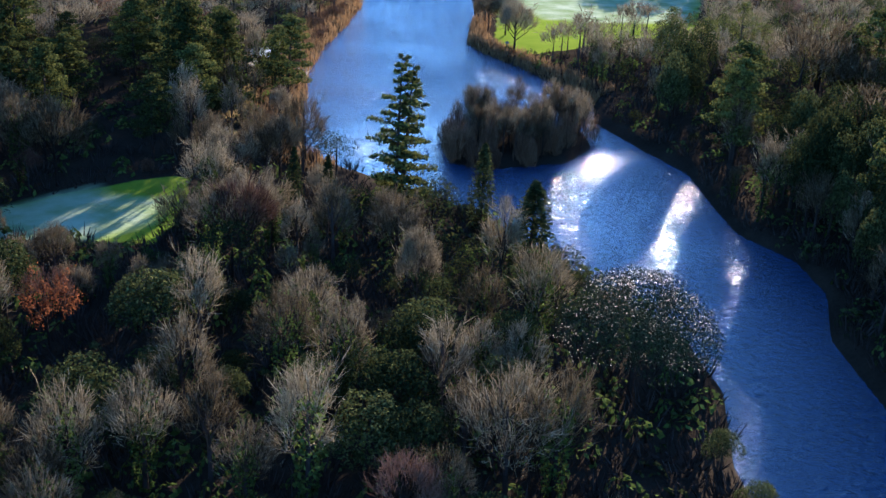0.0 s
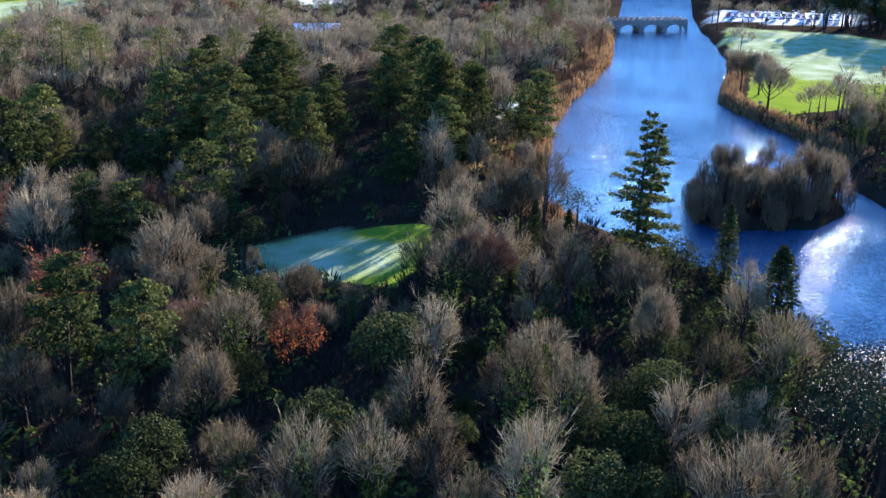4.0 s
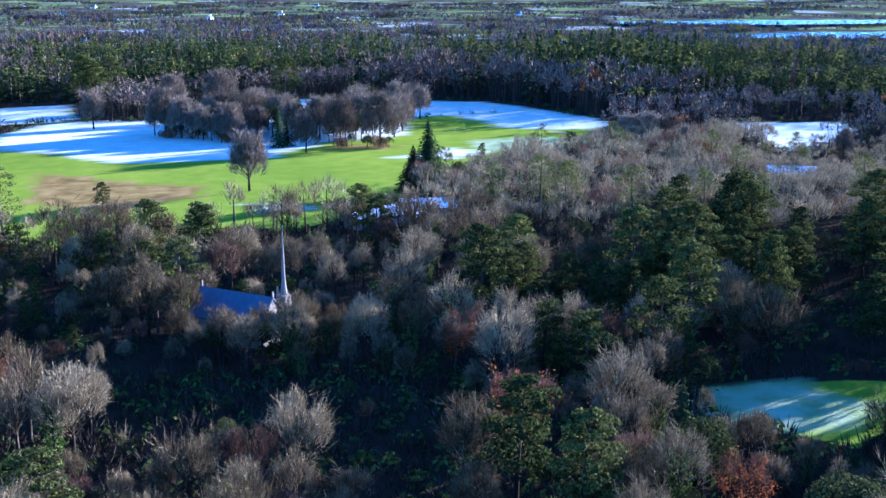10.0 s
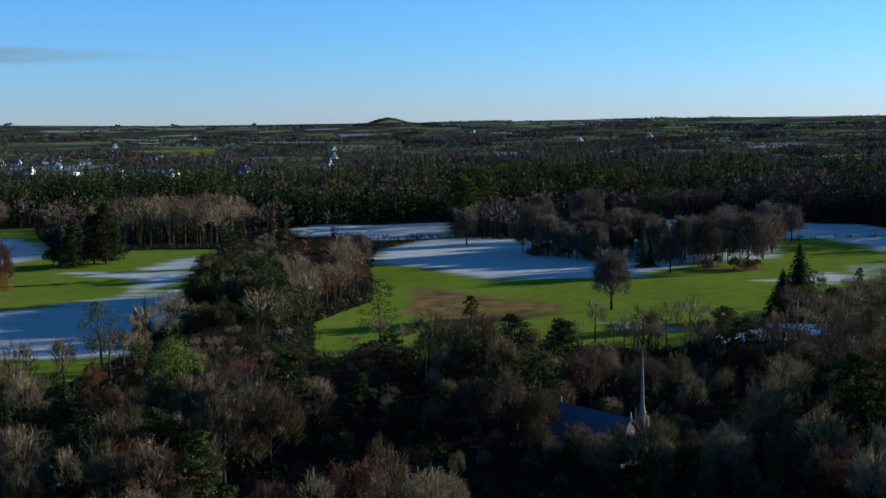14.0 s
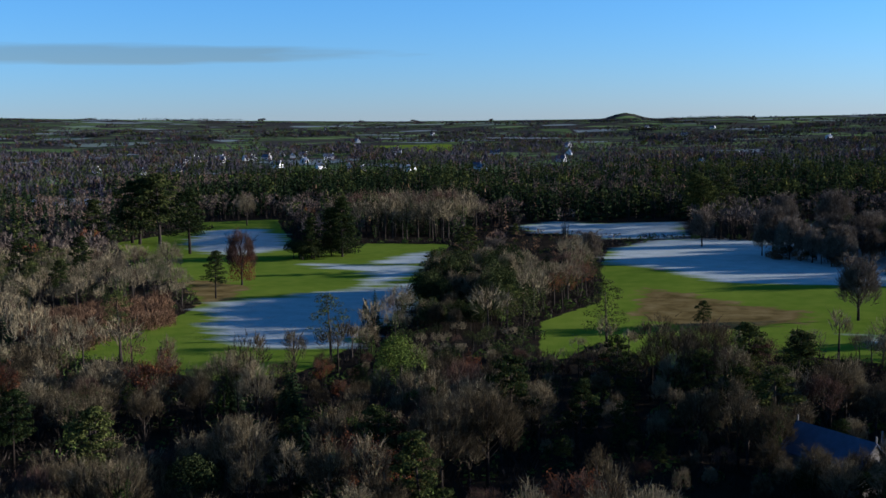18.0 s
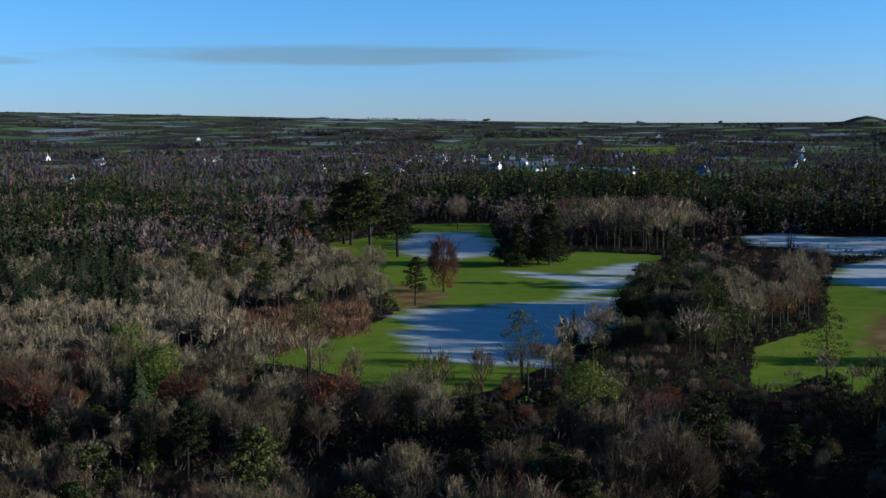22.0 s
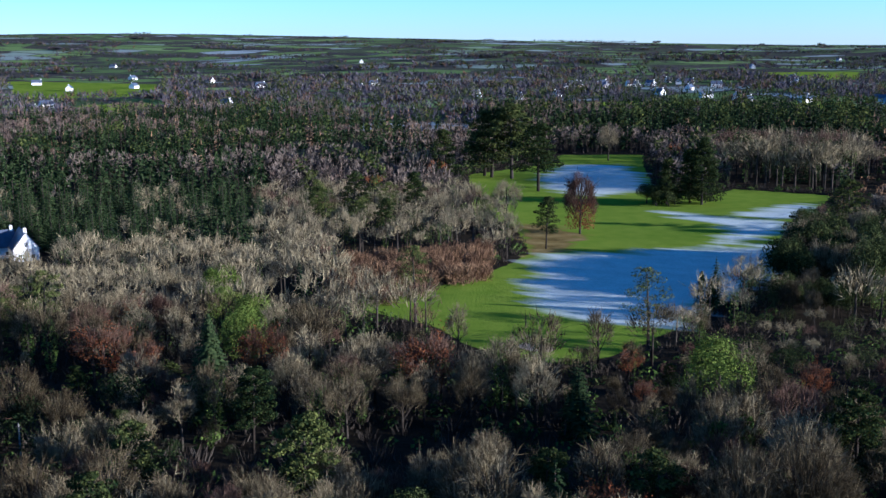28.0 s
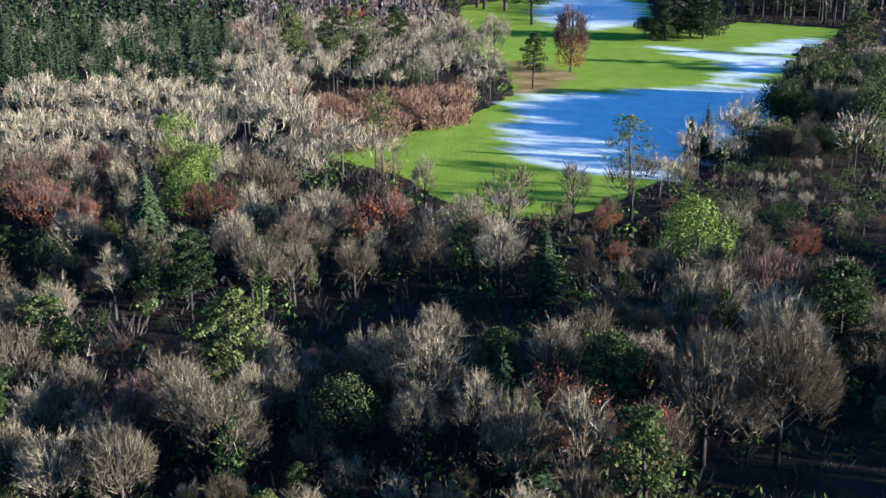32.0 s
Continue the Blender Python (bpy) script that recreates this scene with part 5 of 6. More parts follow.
def grow_far():
    mid_shapes = far_set(0.28, 1.6)
    far_shapes = far_forms()
    tall = {"thicket": 5, "pine_tree": 17, "spruce_tree": 16, "evergreen_tree": 9, "larch_tree": 14, "tall_bare_tree": 15}
    x, y = scatter(270, 470, 7.6, -56, 84)
    ok = clear_of(x, y, 3.0)
    joined_wood("near_woodland", "bare winter trees filling gaps in the wood", spare, far_set(0.5, 1.25))
    places = []
    for px, py in zip(x[ok], y[ok]):
        if any((px - tx) ** 2 + (py - ty) ** 2 < (tr + 1.5) ** 2 for tx, ty, tr in taken):
            continue
        kind = species(px, py, rng.uniform())
        h = tall.get(kind, 12) * rng.uniform(0.75, 1.2)
        if inside(RIGHT_WOOD, px, py) > 0:
            h *= 1.1 if py > 300 else 0.75
        if inside(EDGE_B, px, py) > 0:
            h *= 0.6
        if inside(LOW_D, px, py) > 0:
            h *= 0.55
        if max(inside(q, px, py) for q in (LOW_LIP, LOW_RISE, LOW_RUN)) > 0:
            h = min(h, rng.uniform(4.0, 6.5))
        places.append((kind, float(px), float(py), h))
    joined_wood("woodland", "dense winter wood of bare trees and evergreens beyond the fairways", places, mid_shapes)
    n_mid = len(places)
    # the wood goes on under and behind the start
    places = []
    x, y = np.concatenate([scatter(0, 66, 7.6, -181, 181), scatter(66, 130, 8.6, 92, 181), scatter(66, 130, 8.6, -181, -62)], axis=1)
    ok = clear_of(x, y, 2.0)
    for px, py in zip(x[ok], y[ok]):
        kind = species(px, py, rng.uniform())
        places.append((kind, float(px), float(py), tall.get(kind, 12) * rng.uniform(0.7, 1.1)))
    joined_wood("hidden_woodland", "bare winter wood under and behind the start", places, far_shapes)
    x, y = scatter(470, 1000, 9.6, -56, 84)
    ok = clear_of(x, y, 4.0)
    places, rows = [], []
    for px, py in zip(x[ok], y[ok]):
        r = math.hypot(px, py)
        if r > 760 and waves(px, py, 90) > 0.25 + (1000 - r) / 300 and not inside(BELT, px, py) > 0:
            continue
        kind = species(px, py, rng.uniform())
        lift = 1.0
        if inside(LOW_E, px, py) > 0:
            places.append(("thicket" if rng.uniform() < 0.6 else "evergreen_tree", float(px), float(py), rng.uniform(3.5, 5.5)))
            continue
        if max(inside(q, px, py) for q in TALL_ROWS) > 0:
            lift = 1.55
            if inside(TALL_ROWS[0], px, py) > 0:
                rows.append((kind, float(px), float(py), rng.uniform(17, 25)))
                continue
        places.append((kind, float(px), float(py), lift * tall.get(kind, 13) * rng.uniform(0.7, 1.25) * (1.4 if kind in ("spruce_tree", "pine_tree") and inside(BELT, px, py) > 0 else 1.15)))
    joined_wood("tall_woodland", "close row of tall leafless trees behind the fairway", rows, mid_shapes)
    joined_wood("far_woodland", "far dark belt of conifers and bare trees", places, far_shapes)
    return n_mid, len(places)


grow_far()


def undergrowth():
    """Brambles, holly and saplings that fill the floor of the near wood."""
    x, y = scatter(0, 300, 4.0)
    ok = clear_of(x, y, 1.0, False) & (rng.uniform(0, 1, len(x)) < 0.8)
    x, y = x[ok], y[ok]
    # thicker where the wood lies right under the eye
    nx, ny = scatter(60, 175, 3.4)
    ok = clear_of(nx, ny, 1.0, False)
    x, y = np.concatenate([x, nx[ok]]), np.concatenate([y, ny[ok]])
    # and the skirts of the wood along the fairways
    ex, ey = scatter(300, 680, 4.6, -35, 45)
    gap = np.max([inside(p, ex, ey) for p in (FAIR_A, FAIR_B, FAIR_C, FAIR_D)], axis=0)
    ok = (gap < -0.5) & (gap > -14) & (inside(TAN, ex, ey) < 0)
    x, y = np.concatenate([x, ex[ok]]), np.concatenate([y, ey[ok]])
    m = len(x)
    vs, fs, ms, n = [], [], [], 0
    forms = []
    for k in range(8):
        s = Shape()
        if k < 5:
            c = 22
            a, r = rng.uniform(0, 6.28, c), np.sqrt(rng.uniform(0, 1, c)) * 1.3
            p = np.stack([np.cos(a) * r, np.sin(a) * r, rng.uniform(0, 0.8, c)], 1)
            s.blades(p, p + np.stack([np.cos(a) * 0.6, np.sin(a) * 0.6, rng.uniform(0.6, 1.6, c)], 1), 0.17 * np.ones(c))
        else:
            c = 22
            g = unit(rng.normal(size=(c, 3)))
            g[:, 2] = np.abs(g[:, 2])
            s.leaves(g * (1.2, 1.2, 1.3), rng.uniform(0.45, 0.8, c), 0.0, g)
        forms.append(s.arrays())
    z = land(x, y)
    for i in range(m):
        k = int(rng.integers(0, 8))
        v, f = forms[k]
        w = v * rng.uniform(0.8, 1.8, 3) + (x[i], y[i], z[i] - 0.1)
        vs.append(w)
        fs.append(f + n)
        ms.append(np.full(len(f), (0, 0, 1, 1, 0, 2, 2, 3)[k], np.int32))
        n += len(w)
    me = mesh_from("undergrowth", np.vstack(vs), np.vstack(fs))
    for mat in (M_BARK, M_BARK, M_IVY, M_HOLLY):
        me.materials.append(mat)
    me.polygons.foreach_set("material_index", np.concatenate(ms))
    tagged(new("undergrowth", me), "dark brambles, ivy and saplings on the floor of the wood", "undergrowth", kind="stuff")


undergrowth()


def reeds():
    """Tan reeds and dead grass on the river bank."""
    s = Shape()
    n = 36000
    x, y = rng.uniform(140, 350, 3 * n), rng.uniform(120, 280, 3 * n)
    ok = (y > 0.72 * x + 14) & (np.abs(inside(RIVER, x, y) + 4.0) < 5.2)
    x2, y2 = rng.uniform(225, 300, n), rng.uniform(110, 195, n)
    wet = inside(RIVER, x2, y2)
    ok2 = (wet < 0.8) & (wet > -5)
    x, y = np.concatenate([x[ok], x2[ok2]]), np.concatenate([y[ok], y2[ok2]])
    m = len(x)
    p = np.stack([x, y, land(x, y) - 0.1], 1)
    s.blades(p, p + np.stack([rng.normal(0, 0.4, m), rng.normal(0, 0.4, m), rng.uniform(0.8, 2.4, m)], 1), 0.4 * np.ones(m))
    me = mesh_of("reeds", s, M_REED)
    tagged(new("reed_bed", me), "tan reeds and dead grass along the river bank", "reeds", kind="stuff")


reeds()
for _ in range(900):
    x, y = rng.uniform(140, 350), rng.uniform(120, 280)
    if y > 0.72 * x + 14 and -9 < inside(RIVER, x, y) < -1.5:
        plant("thicket", x, y, rng.uniform(1.8, 4.2), 1.1, "low tan willow scrub on the river bank")
        taken.pop()


def hedgerows():
    """Hedges, copses and lone trees of the farmland, each a small lumpy crown."""
    forms = []
    for n, size in ((13, 0.21), (8, 0.30)):
        v, f, _ = far_tree("dome", 1.0, 0.5, n, size, M_SCRUB)[0]
        forms.append((v * (1, 1, 1.1) - (0, 0, 0.1), f))
    xs, ys, hs = [], [], []
    # rows along the borders of fields
    for _ in range(800):
        r, a = 900 * (5.2 ** rng.uniform(0, 1)), radians(rng.uniform(-56, 84))
        x, y, t = r * math.sin(a), r * math.cos(a), rng.choice([0.3, 1.87]) + rng.normal(0, 0.15)
        ln = rng.uniform(60, 260)
        k = int(ln / 4.5)
        s = np.linspace(0, ln, k) + rng.normal(0, 1.5, k)
        xs.append(x + math.cos(t) * s + rng.normal(0, 1.5, k))
        ys.append(y + math.sin(t) * s + rng.normal(0, 1.5, k))
        hs.append(rng.uniform(2.5, 6, k) * (1 + r / 5000))
    # copses
    for _ in range(480):
        r, a = 900 * (5.0 ** rng.uniform(0, 1)), radians(rng.uniform(-56, 84))
        k = int(rng.uniform(20, 110) * 0.9)
        w = rng.uniform(12, 60)
        xs.append(r * math.sin(a) + rng.normal(0, w, k))
        ys.append(r * math.cos(a) + rng.normal(0, w * 0.5, k))
        hs.append(rng.uniform(6, 12, k))
    for _ in range(130):
        r, a = rng.uniform(900, 1800), radians(rng.uniform(-56, 60))
        k = int(rng.uniform(40, 130))
        w = rng.uniform(20, 75)
        xs.append(r * math.sin(a) + rng.normal(0, w, k))
        ys.append(r * math.cos(a) + rng.normal(0, w * 0.4, k))
        hs.append(rng.uniform(5, 11, k))
    x, y, h = np.concatenate(xs), np.concatenate(ys), np.concatenate(hs)
    keep = (np.hypot(x, y) > 860) & (np.hypot(x, y) < 4850)
    for p in LAKES + FAR_FIELDS:
        keep &= inside(p, x, y) < -5
    x, y, h = x[keep], y[keep], h[keep]
    near = np.hypot(x, y) < 1700
    total = 0
    for name, label, (v0, f0), pick in (("hedgerows", "hedgerows and copses between small fields", forms[0], near), ("far_hedgerows", "faint hedgerows and copses towards the horizon", forms[1], ~near)):
        px, py, ph = x[pick], y[pick], h[pick]
        z = land(px, py)
        m = len(px)
        w = ph * rng.uniform(0.8, 1.4, m)
        ang = rng.uniform(0, 6.28, m)
        c, s = np.cos(ang)[:, None], np.sin(ang)[:, None]
        v = np.stack([(v0[:, 0] * c - v0[:, 1] * s) * w[:, None] + px[:, None], (v0[:, 0] * s + v0[:, 1] * c) * w[:, None] + py[:, None], v0[:, 2] * ph[:, None] + z[:, None]], -1).reshape(-1, 3)
        f = (f0[None] + np.arange(m)[:, None, None] * len(v0)).reshape(-1, 3)
        me = mesh_from(name, v, f)
        for mat in (M_SCRUB, M_TWIG_RED, M_PINE):
            me.materials.append(mat)
        me.polygons.foreach_set("material_index", np.repeat(rng.choice([0, 0, 0, 0, 1, 2, 2], m), len(f0)).astype(np.int32))
        tagged(new(name, me), label, "hedge", kind="stuff")
        total += m
    return total


LAKES = [[(890, 1756), (925, 1700), (1266, 1744), (1500, 1700), (1400, 1500), (1066, 1466), (840, 1564)], [(739, 1194), (930, 1278), (1100, 1280), (1000, 1080), (801, 1100)]]
hedgerows()


def build_lakes():
    for k, p in enumerate(LAKES):
        z = max(float(land(*q)) for q in p) + 0.3
        bm = bmesh.new()
        bm.faces.new([bm.verts.new((*q, z)) for q in p])
        bm.normal_update()
        for f in bm.faces:
            if f.normal.z < 0:
                f.normal_flip()
        me = bpy.data.meshes.new("lake")
        bm.to_mesh(me)
        bm.free()
        me.materials.append(M_WATER)
        tagged(new("lake", me), "far bright lake beyond the woods", "lake", kind="structure")


build_lakes()


# ---- buildings and made things ----
def plain_material(name, colour, rough=0.8, spread=0.25, scale=1.5, bump=0.0, metal=0.0):
    """Paint, stone or slate with stains at two scales."""
    m, n, l, b = material(name, rough, metal)
    big, fine = add_noise(n, l, scale * 0.25, 4.0), add_noise(n, l, scale * 4, 5.0)
    k = add_math(n, l, "MULTIPLY_ADD", fine, 0.5, add_math(n, l, "MULTIPLY", big, 0.5))
    lo, hi = tuple(c * (1 - spread) for c in colour), tuple(min(1, c * (1 + spread)) for c in colour)
    l.new(add_ramp(n, l, k, (0.3, lo), (0.7, hi)), b.inputs["Base Color"])
    if bump:
        add_bump(n, l, b, fine, bump, 0.05)
    return m


M_RENDER = plain_material("white render", (0.55, 0.54, 0.51), 0.85, 0.12, 0.8)
M_STONE = plain_material("grey stone", (0.13, 0.12, 0.105), 0.9, 0.35, 2.0, 0.6)
M_PALE_STONE = plain_material("pale stone", (0.115, 0.11, 0.10), 0.85, 0.25, 2.0, 0.4)
M_SLATE = plain_material("blue slate", (0.05, 0.06, 0.085), 0.45, 0.35, 3.0, 0.3)
M_FROST_ROOF = plain_material("frosted roof sheet", (0.62, 0.66, 0.70), 0.7, 0.15, 1.0)
M_GLASS = plain_material("window glass", (0.02, 0.025, 0.03), 0.08, 0.2, 1.0)
M_DARK_WOOD = plain_material("dark timber", (0.06, 0.045, 0.03), 0.8, 0.3, 3.0)
M_RUBBER = plain_material("tyre rubber", (0.02, 0.02, 0.02), 0.9, 0.2, 3.0)
M_METAL = plain_material("dark iron", (0.05, 0.05, 0.055), 0.5, 0.3, 3.0, 0.0, 0.8)
M_TARMAC = plain_material("frosty tarmac", (0.30, 0.32, 0.34), 0.9, 0.3, 1.0)


def part(name, bm, mat, parent, label=""):
    """Links a bmesh as one mesh object under a thing or a part."""
    me = bpy.data.meshes.new(name)
    bmesh.ops.recalc_face_normals(bm, faces=bm.faces[:])
    bm.to_mesh(me)
    bm.free()
    me.materials.append(mat)
    ob = new(name, me)
    ob.parent = parent
    return tagged(ob, label)


def box(bm, x0, y0, z0, x1, y1, z1, bevel=0.0):
    r = bmesh.ops.create_cube(bm, size=1.0)
    for v in r["verts"]:
        v.co = Vector((x0 + (v.co.x + 0.5) * (x1 - x0), y0 + (v.co.y + 0.5) * (y1 - y0), z0 + (v.co.z + 0.5) * (z1 - z0)))
    if bevel:
        edges = list({e for v in r["verts"] for e in v.link_edges})
        bmesh.ops.bevel(bm, geom=edges, offset=bevel, segments=1, affect="EDGES")
    return bm


def boxed(*args, **kw):
    return box(bmesh.new(), *args, **kw)


def prism(profile, y0, y1):
    """An outline in x and z, drawn out along y."""
    bm = bmesh.new()
    a = [bm.verts.new((x, y0, z)) for x, z in profile]
    b = [bm.verts.new((x, y1, z)) for x, z in profile]
    bm.faces.new(a)
    bm.faces.new(b[::-1])
    for i in range(len(a)):
        j = (i + 1) % len(a)
        bm.faces.new((a[i], b[i], b[j], a[j]))
    return bm


def thing(name, x, y, turn=0.0, label="", category="", group="", dz=0.0):
    ob = new(name)
    ob.matrix_world = pose(x, y, float(land(x, y)) + dz, 0, 0, turn)
    return tagged(ob, label, category, group)


def window(parent, x, y, z, w, h, side):
    """A framed window on a wall whose face looks along -y (side -1) or +y."""
    fr = part("window", boxed(x - w / 2 - 0.08, y - 0.04, z - 0.08, x + w / 2 + 0.08, y + 0.04, z + h + 0.08), M_RENDER, parent)
    part("pane", boxed(x - w / 2, y - 0.06, z, x + w / 2, y + 0.06, z + h), M_GLASS, fr)
    part("glazing_bar", boxed(x - 0.03, y - 0.075, z, x + 0.03, y + 0.075, z + h), M_RENDER, fr)


def house(name, x, y, turn, long=11.0, wide=7.0, eave=3.6, ridge=7.2, label="", wall=None, roof=None, chimneys=2, dz=0.0, near=True):
    """A gabled house; its gables look along -y and +y."""
    wall, roof = wall or M_RENDER, roof or M_SLATE
    h = thing(name, x, y, turn, label, "house", "houses of the farmland" if name == "farmhouse" else "", dz)
    w, g = wide / 2, long / 2
    part("wall", prism([(-w, -1.0), (w, -1.0), (w, eave), (0, ridge - 0.25), (-w, eave)], -g, g), wall, h)
    o = 0.35
    k = (ridge - eave) / w
    for s in (-1, 1):
        part("roof", prism([(0, ridge), (0, ridge - 0.28), (s * (w + o), eave - o * k - 0.28), (s * (w + o), eave - o * k)], -g - 0.3, g + 0.3), roof, h)
    for i in range(chimneys):
        cy = (-g + 0.7) if i == 0 else (g - 0.7)
        c = part("chimney", boxed(-0.45, cy - 0.4, ridge - 0.9, 0.45, cy + 0.4, ridge + 1.1), wall, h)
        part("chimney_pot", boxed(-0.15, cy - 0.15, ridge + 1.1, 0.15, cy + 0.15, ridge + 1.5), M_STONE, c)
    if near:
        for s in (-1, 1):
            window(h, 0.0, s * g, eave + 0.4, 0.9, 1.2, s)
            window(h, -w * 0.5, s * g, 0.9, 1.0, 1.2, s)
            window(h, w * 0.5, s * g, 0.9, 1.0, 1.2, s)
    for s in (-1, 1):
        for f in (-0.3, 0.3):
            fr = part("window", boxed(s * w - 0.05, f * long - 0.6, 0.9, s * w + 0.05, f * long + 0.6, 2.2), M_RENDER if near else M_GLASS, h)
            if near:
                part("pane", boxed(s * w - 0.07, f * long - 0.5, 1.0, s * w + 0.07, f * long + 0.5, 2.1), M_GLASS, fr)
    d = part("door", boxed(w - 0.05, -0.5, 0.0, w + 0.06, 0.5, 2.1), M_DARK_WOOD, h)
    if near:
        part("door_handle", boxed(w + 0.06, 0.32, 1.0, w + 0.12, 0.42, 1.06), M_METAL, d)
    return h


# the white house at the wood's edge: its gable looks back over the wood, the long slate wing behind it
house("white_house", -283, 271, 60, 12.0, 7.4, 4.2, 9.0, "white rendered gabled house among bare trees", chimneys=1)
house("house_wing", -292.5, 267.0, 150, 13.0, 7.0, 4.0, 8.4, "long wing of the white house under blue slate", chimneys=2)


def church():
    for x, y, h in [(20, 181, 7.5), (23.5, 178, 7), (27, 176, 8), (30.5, 176.5, 7), (34, 179, 8), (24, 183, 6), (36.5, 184, 8), (38.5, 180, 7.5), (40, 186, 8.5)]:
        plant("bare_tree" if h > 7 else "evergreen_tree", x, y, h)
    c = thing("church", 29.0, 192.5, 221.3, "small grey stone church with a slate roof and slender pale spire", "church")
    part("wall", prism([(-4, -0.6), (4, -0.6), (4, 4.2), (0, 8.0), (-4, 4.2)], -8, 8), M_STONE, c)
    for s in (-1, 1):
        part("roof", prism([(0, 8.4), (0, 8.1), (s * 4.4, 3.75), (s * 4.4, 4.05)], -8.2, 8.2), M_SLATE, c)
    for s in (-1, 1):
        part("gable_cross", boxed(-0.12, s * 8.0 - 0.12, 8.0, 0.12, s * 8.0 + 0.12, 9.4), M_PALE_STONE, c)
        for k in range(4):
            w = part("window", boxed(s * 4 - 0.06, -6.1 + k * 3.6, 1.2, s * 4 + 0.06, -5.1 + k * 3.6, 3.4), M_PALE_STONE, c)
            part("pane", boxed(s * 4 - 0.08, -5.95 + k * 3.6, 1.35, s * 4 + 0.08, -5.25 + k * 3.6, 3.25), M_GLASS, w)
    part("porch", prism([(-4.7, -0.6), (-3.9, -0.6), (-3.9, 3.0), (-4.7, 3.0)], 4.6, 7.0), M_STONE, c)
    t = part("tower", boxed(-7.0, 4.8, -0.6, -5.0, 6.8, 7.2, bevel=0.08), M_STONE, c)
    part("belfry_opening", boxed(-6.3, 4.76, 5.2, -5.7, 6.84, 6.6), M_DARK_WOOD, t)
    bm = bmesh.new()
    bmesh.ops.create_cone(bm, cap_ends=True, segments=8, radius1=0.7, radius2=0.36, depth=2.4, matrix=Matrix.Translation((-6, 5.8, 8.4)))
    part("spire_base", bm, M_PALE_STONE, t)
    bm = bmesh.new()
    bmesh.ops.create_cone(bm, cap_ends=True, segments=8, radius1=0.36, radius2=0.05, depth=10.2, matrix=Matrix.Translation((-6, 5.8, 14.6)))
    part("spire", bm, M_PALE_STONE, t, "slender pale stone spire")
    bm = bmesh.new()
    bmesh.ops.create_icosphere(bm, subdivisions=1, radius=0.22, matrix=Matrix.Translation((-6, 5.8, 19.75)))
    part("finial", bm, M_METAL, t)
    for s in (-1, 1):
        part("pinnacle", prism([(-6 + s * 0.8 - 0.18, 7.2), (-6 + s * 0.8 + 0.18, 7.2), (-6 + s * 0.8, 8.8)], 4.85, 5.2), M_PALE_STONE, t)
    return c


church()


def shed(x, y, turn, long, wide, eave, ridge, label):
    h = thing("clubhouse_shed", x, y, turn, label, "building", "low buildings at the wood's edge")
    w, g = wide / 2, long / 2
    part("wall", prism([(-w, -0.6), (w, -0.6), (w, eave), (0, ridge - 0.2), (-w, eave)], -g, g), M_STONE, h)
    for s in (-1, 1):
        part("roof", prism([(0, ridge), (0, ridge - 0.2), (s * (w + 0.3), eave - 0.3), (s * (w + 0.3), eave - 0.1)], -g - 0.3, g + 0.3), M_FROST_ROOF, h)
    for k in range(int(long // 4)):
        for s in (-1, 1):
            fr = part("window", boxed(s * w - 0.05, -g + 1.6 + k * 4, 1.0, s * w + 0.05, -g + 2.8 + k * 4, 2.2), M_RENDER, h)
            part("pane", boxed(s * w - 0.07, -g + 1.7 + k * 4, 1.1, s * w + 0.07, -g + 2.7 + k * 4, 2.1), M_GLASS, fr)
    part("door", boxed(-0.6, -g - 0.06, 0, 0.6, -g + 0.05, 2.1), M_DARK_WOOD, h)
    return h


shed(82, 279, 98, 20, 8, 3.2, 5.4, "long low building with a white frosted roof")
shed(97, 288, 78, 16, 9, 3.0, 4.8, "low building with a frost-blue roof in shade")
shed(227, 302, 60, 15, 8, 4.0, 6.2, "grey building with a pale frosted roof among trees")


def bridge():
    """A low stone bridge of four arches with a battlemented parapet."""
    ax, ay, bx, by = 339.0, 276.5, 375.0, 258.5
    ln = math.hypot(bx - ax, by - ay)
    b = new("stone_bridge")
    b.matrix_world = Matrix.Translation(((ax + bx) / 2, (ay + by) / 2, 0)) @ pose(0, 0, 0, 0, 0, math.degrees(math.atan2(by - ay, bx - ax)))
    tagged(b, "dark stone river bridge with four low arches and battlements", "bridge")
    n, half = 4, ln / 2
    span = ln / n
    low = [(-half, -3.0)]
    for k in range(n):
        c = -half + (k + 0.5) * span
        a = span * 0.40
        low.append((c - a, -3.0))
        for i in range(9):
            t = math.pi * (1 - i / 8)
            low.append((c + a * math.cos(t), -1.3 + 2.3 * math.sin(t)))
        low.append((c + a, -3.0))
    low.append((half, -3.0))
    for y in (-2.4, 2.0):
        part("spandrel_wall", prism(low + [(half, 2.2), (-half, 2.2)], y, y + 0.4), M_STONE, b)
    part("deck", boxed(-half, -2.0, 1.9, half, 2.0, 2.25), M_STONE, b)
    for s in (-2.4, 2.0):
        part("parapet", boxed(-half, s, 2.204, half, s + 0.4, 2.9), M_STONE, b)
        for k in range(17):
            x = -half + (k + 0.5) * ln / 17
            part("merlon", boxed(x - 0.6, s - 0.02, 2.9, x + 0.6, s + 0.42, 3.5, bevel=0.05), M_STONE, b)
    for k in range(n - 1):
        x = -half + (k + 1) * span
        part("cutwater", prism([(x - span * 0.09, -3.0), (x + span * 0.09, -3.0), (x + span * 0.09, 0.9), (x - span * 0.09, 0.9)], -3.1, 2.9), M_STONE, b)
    return b


bridge()


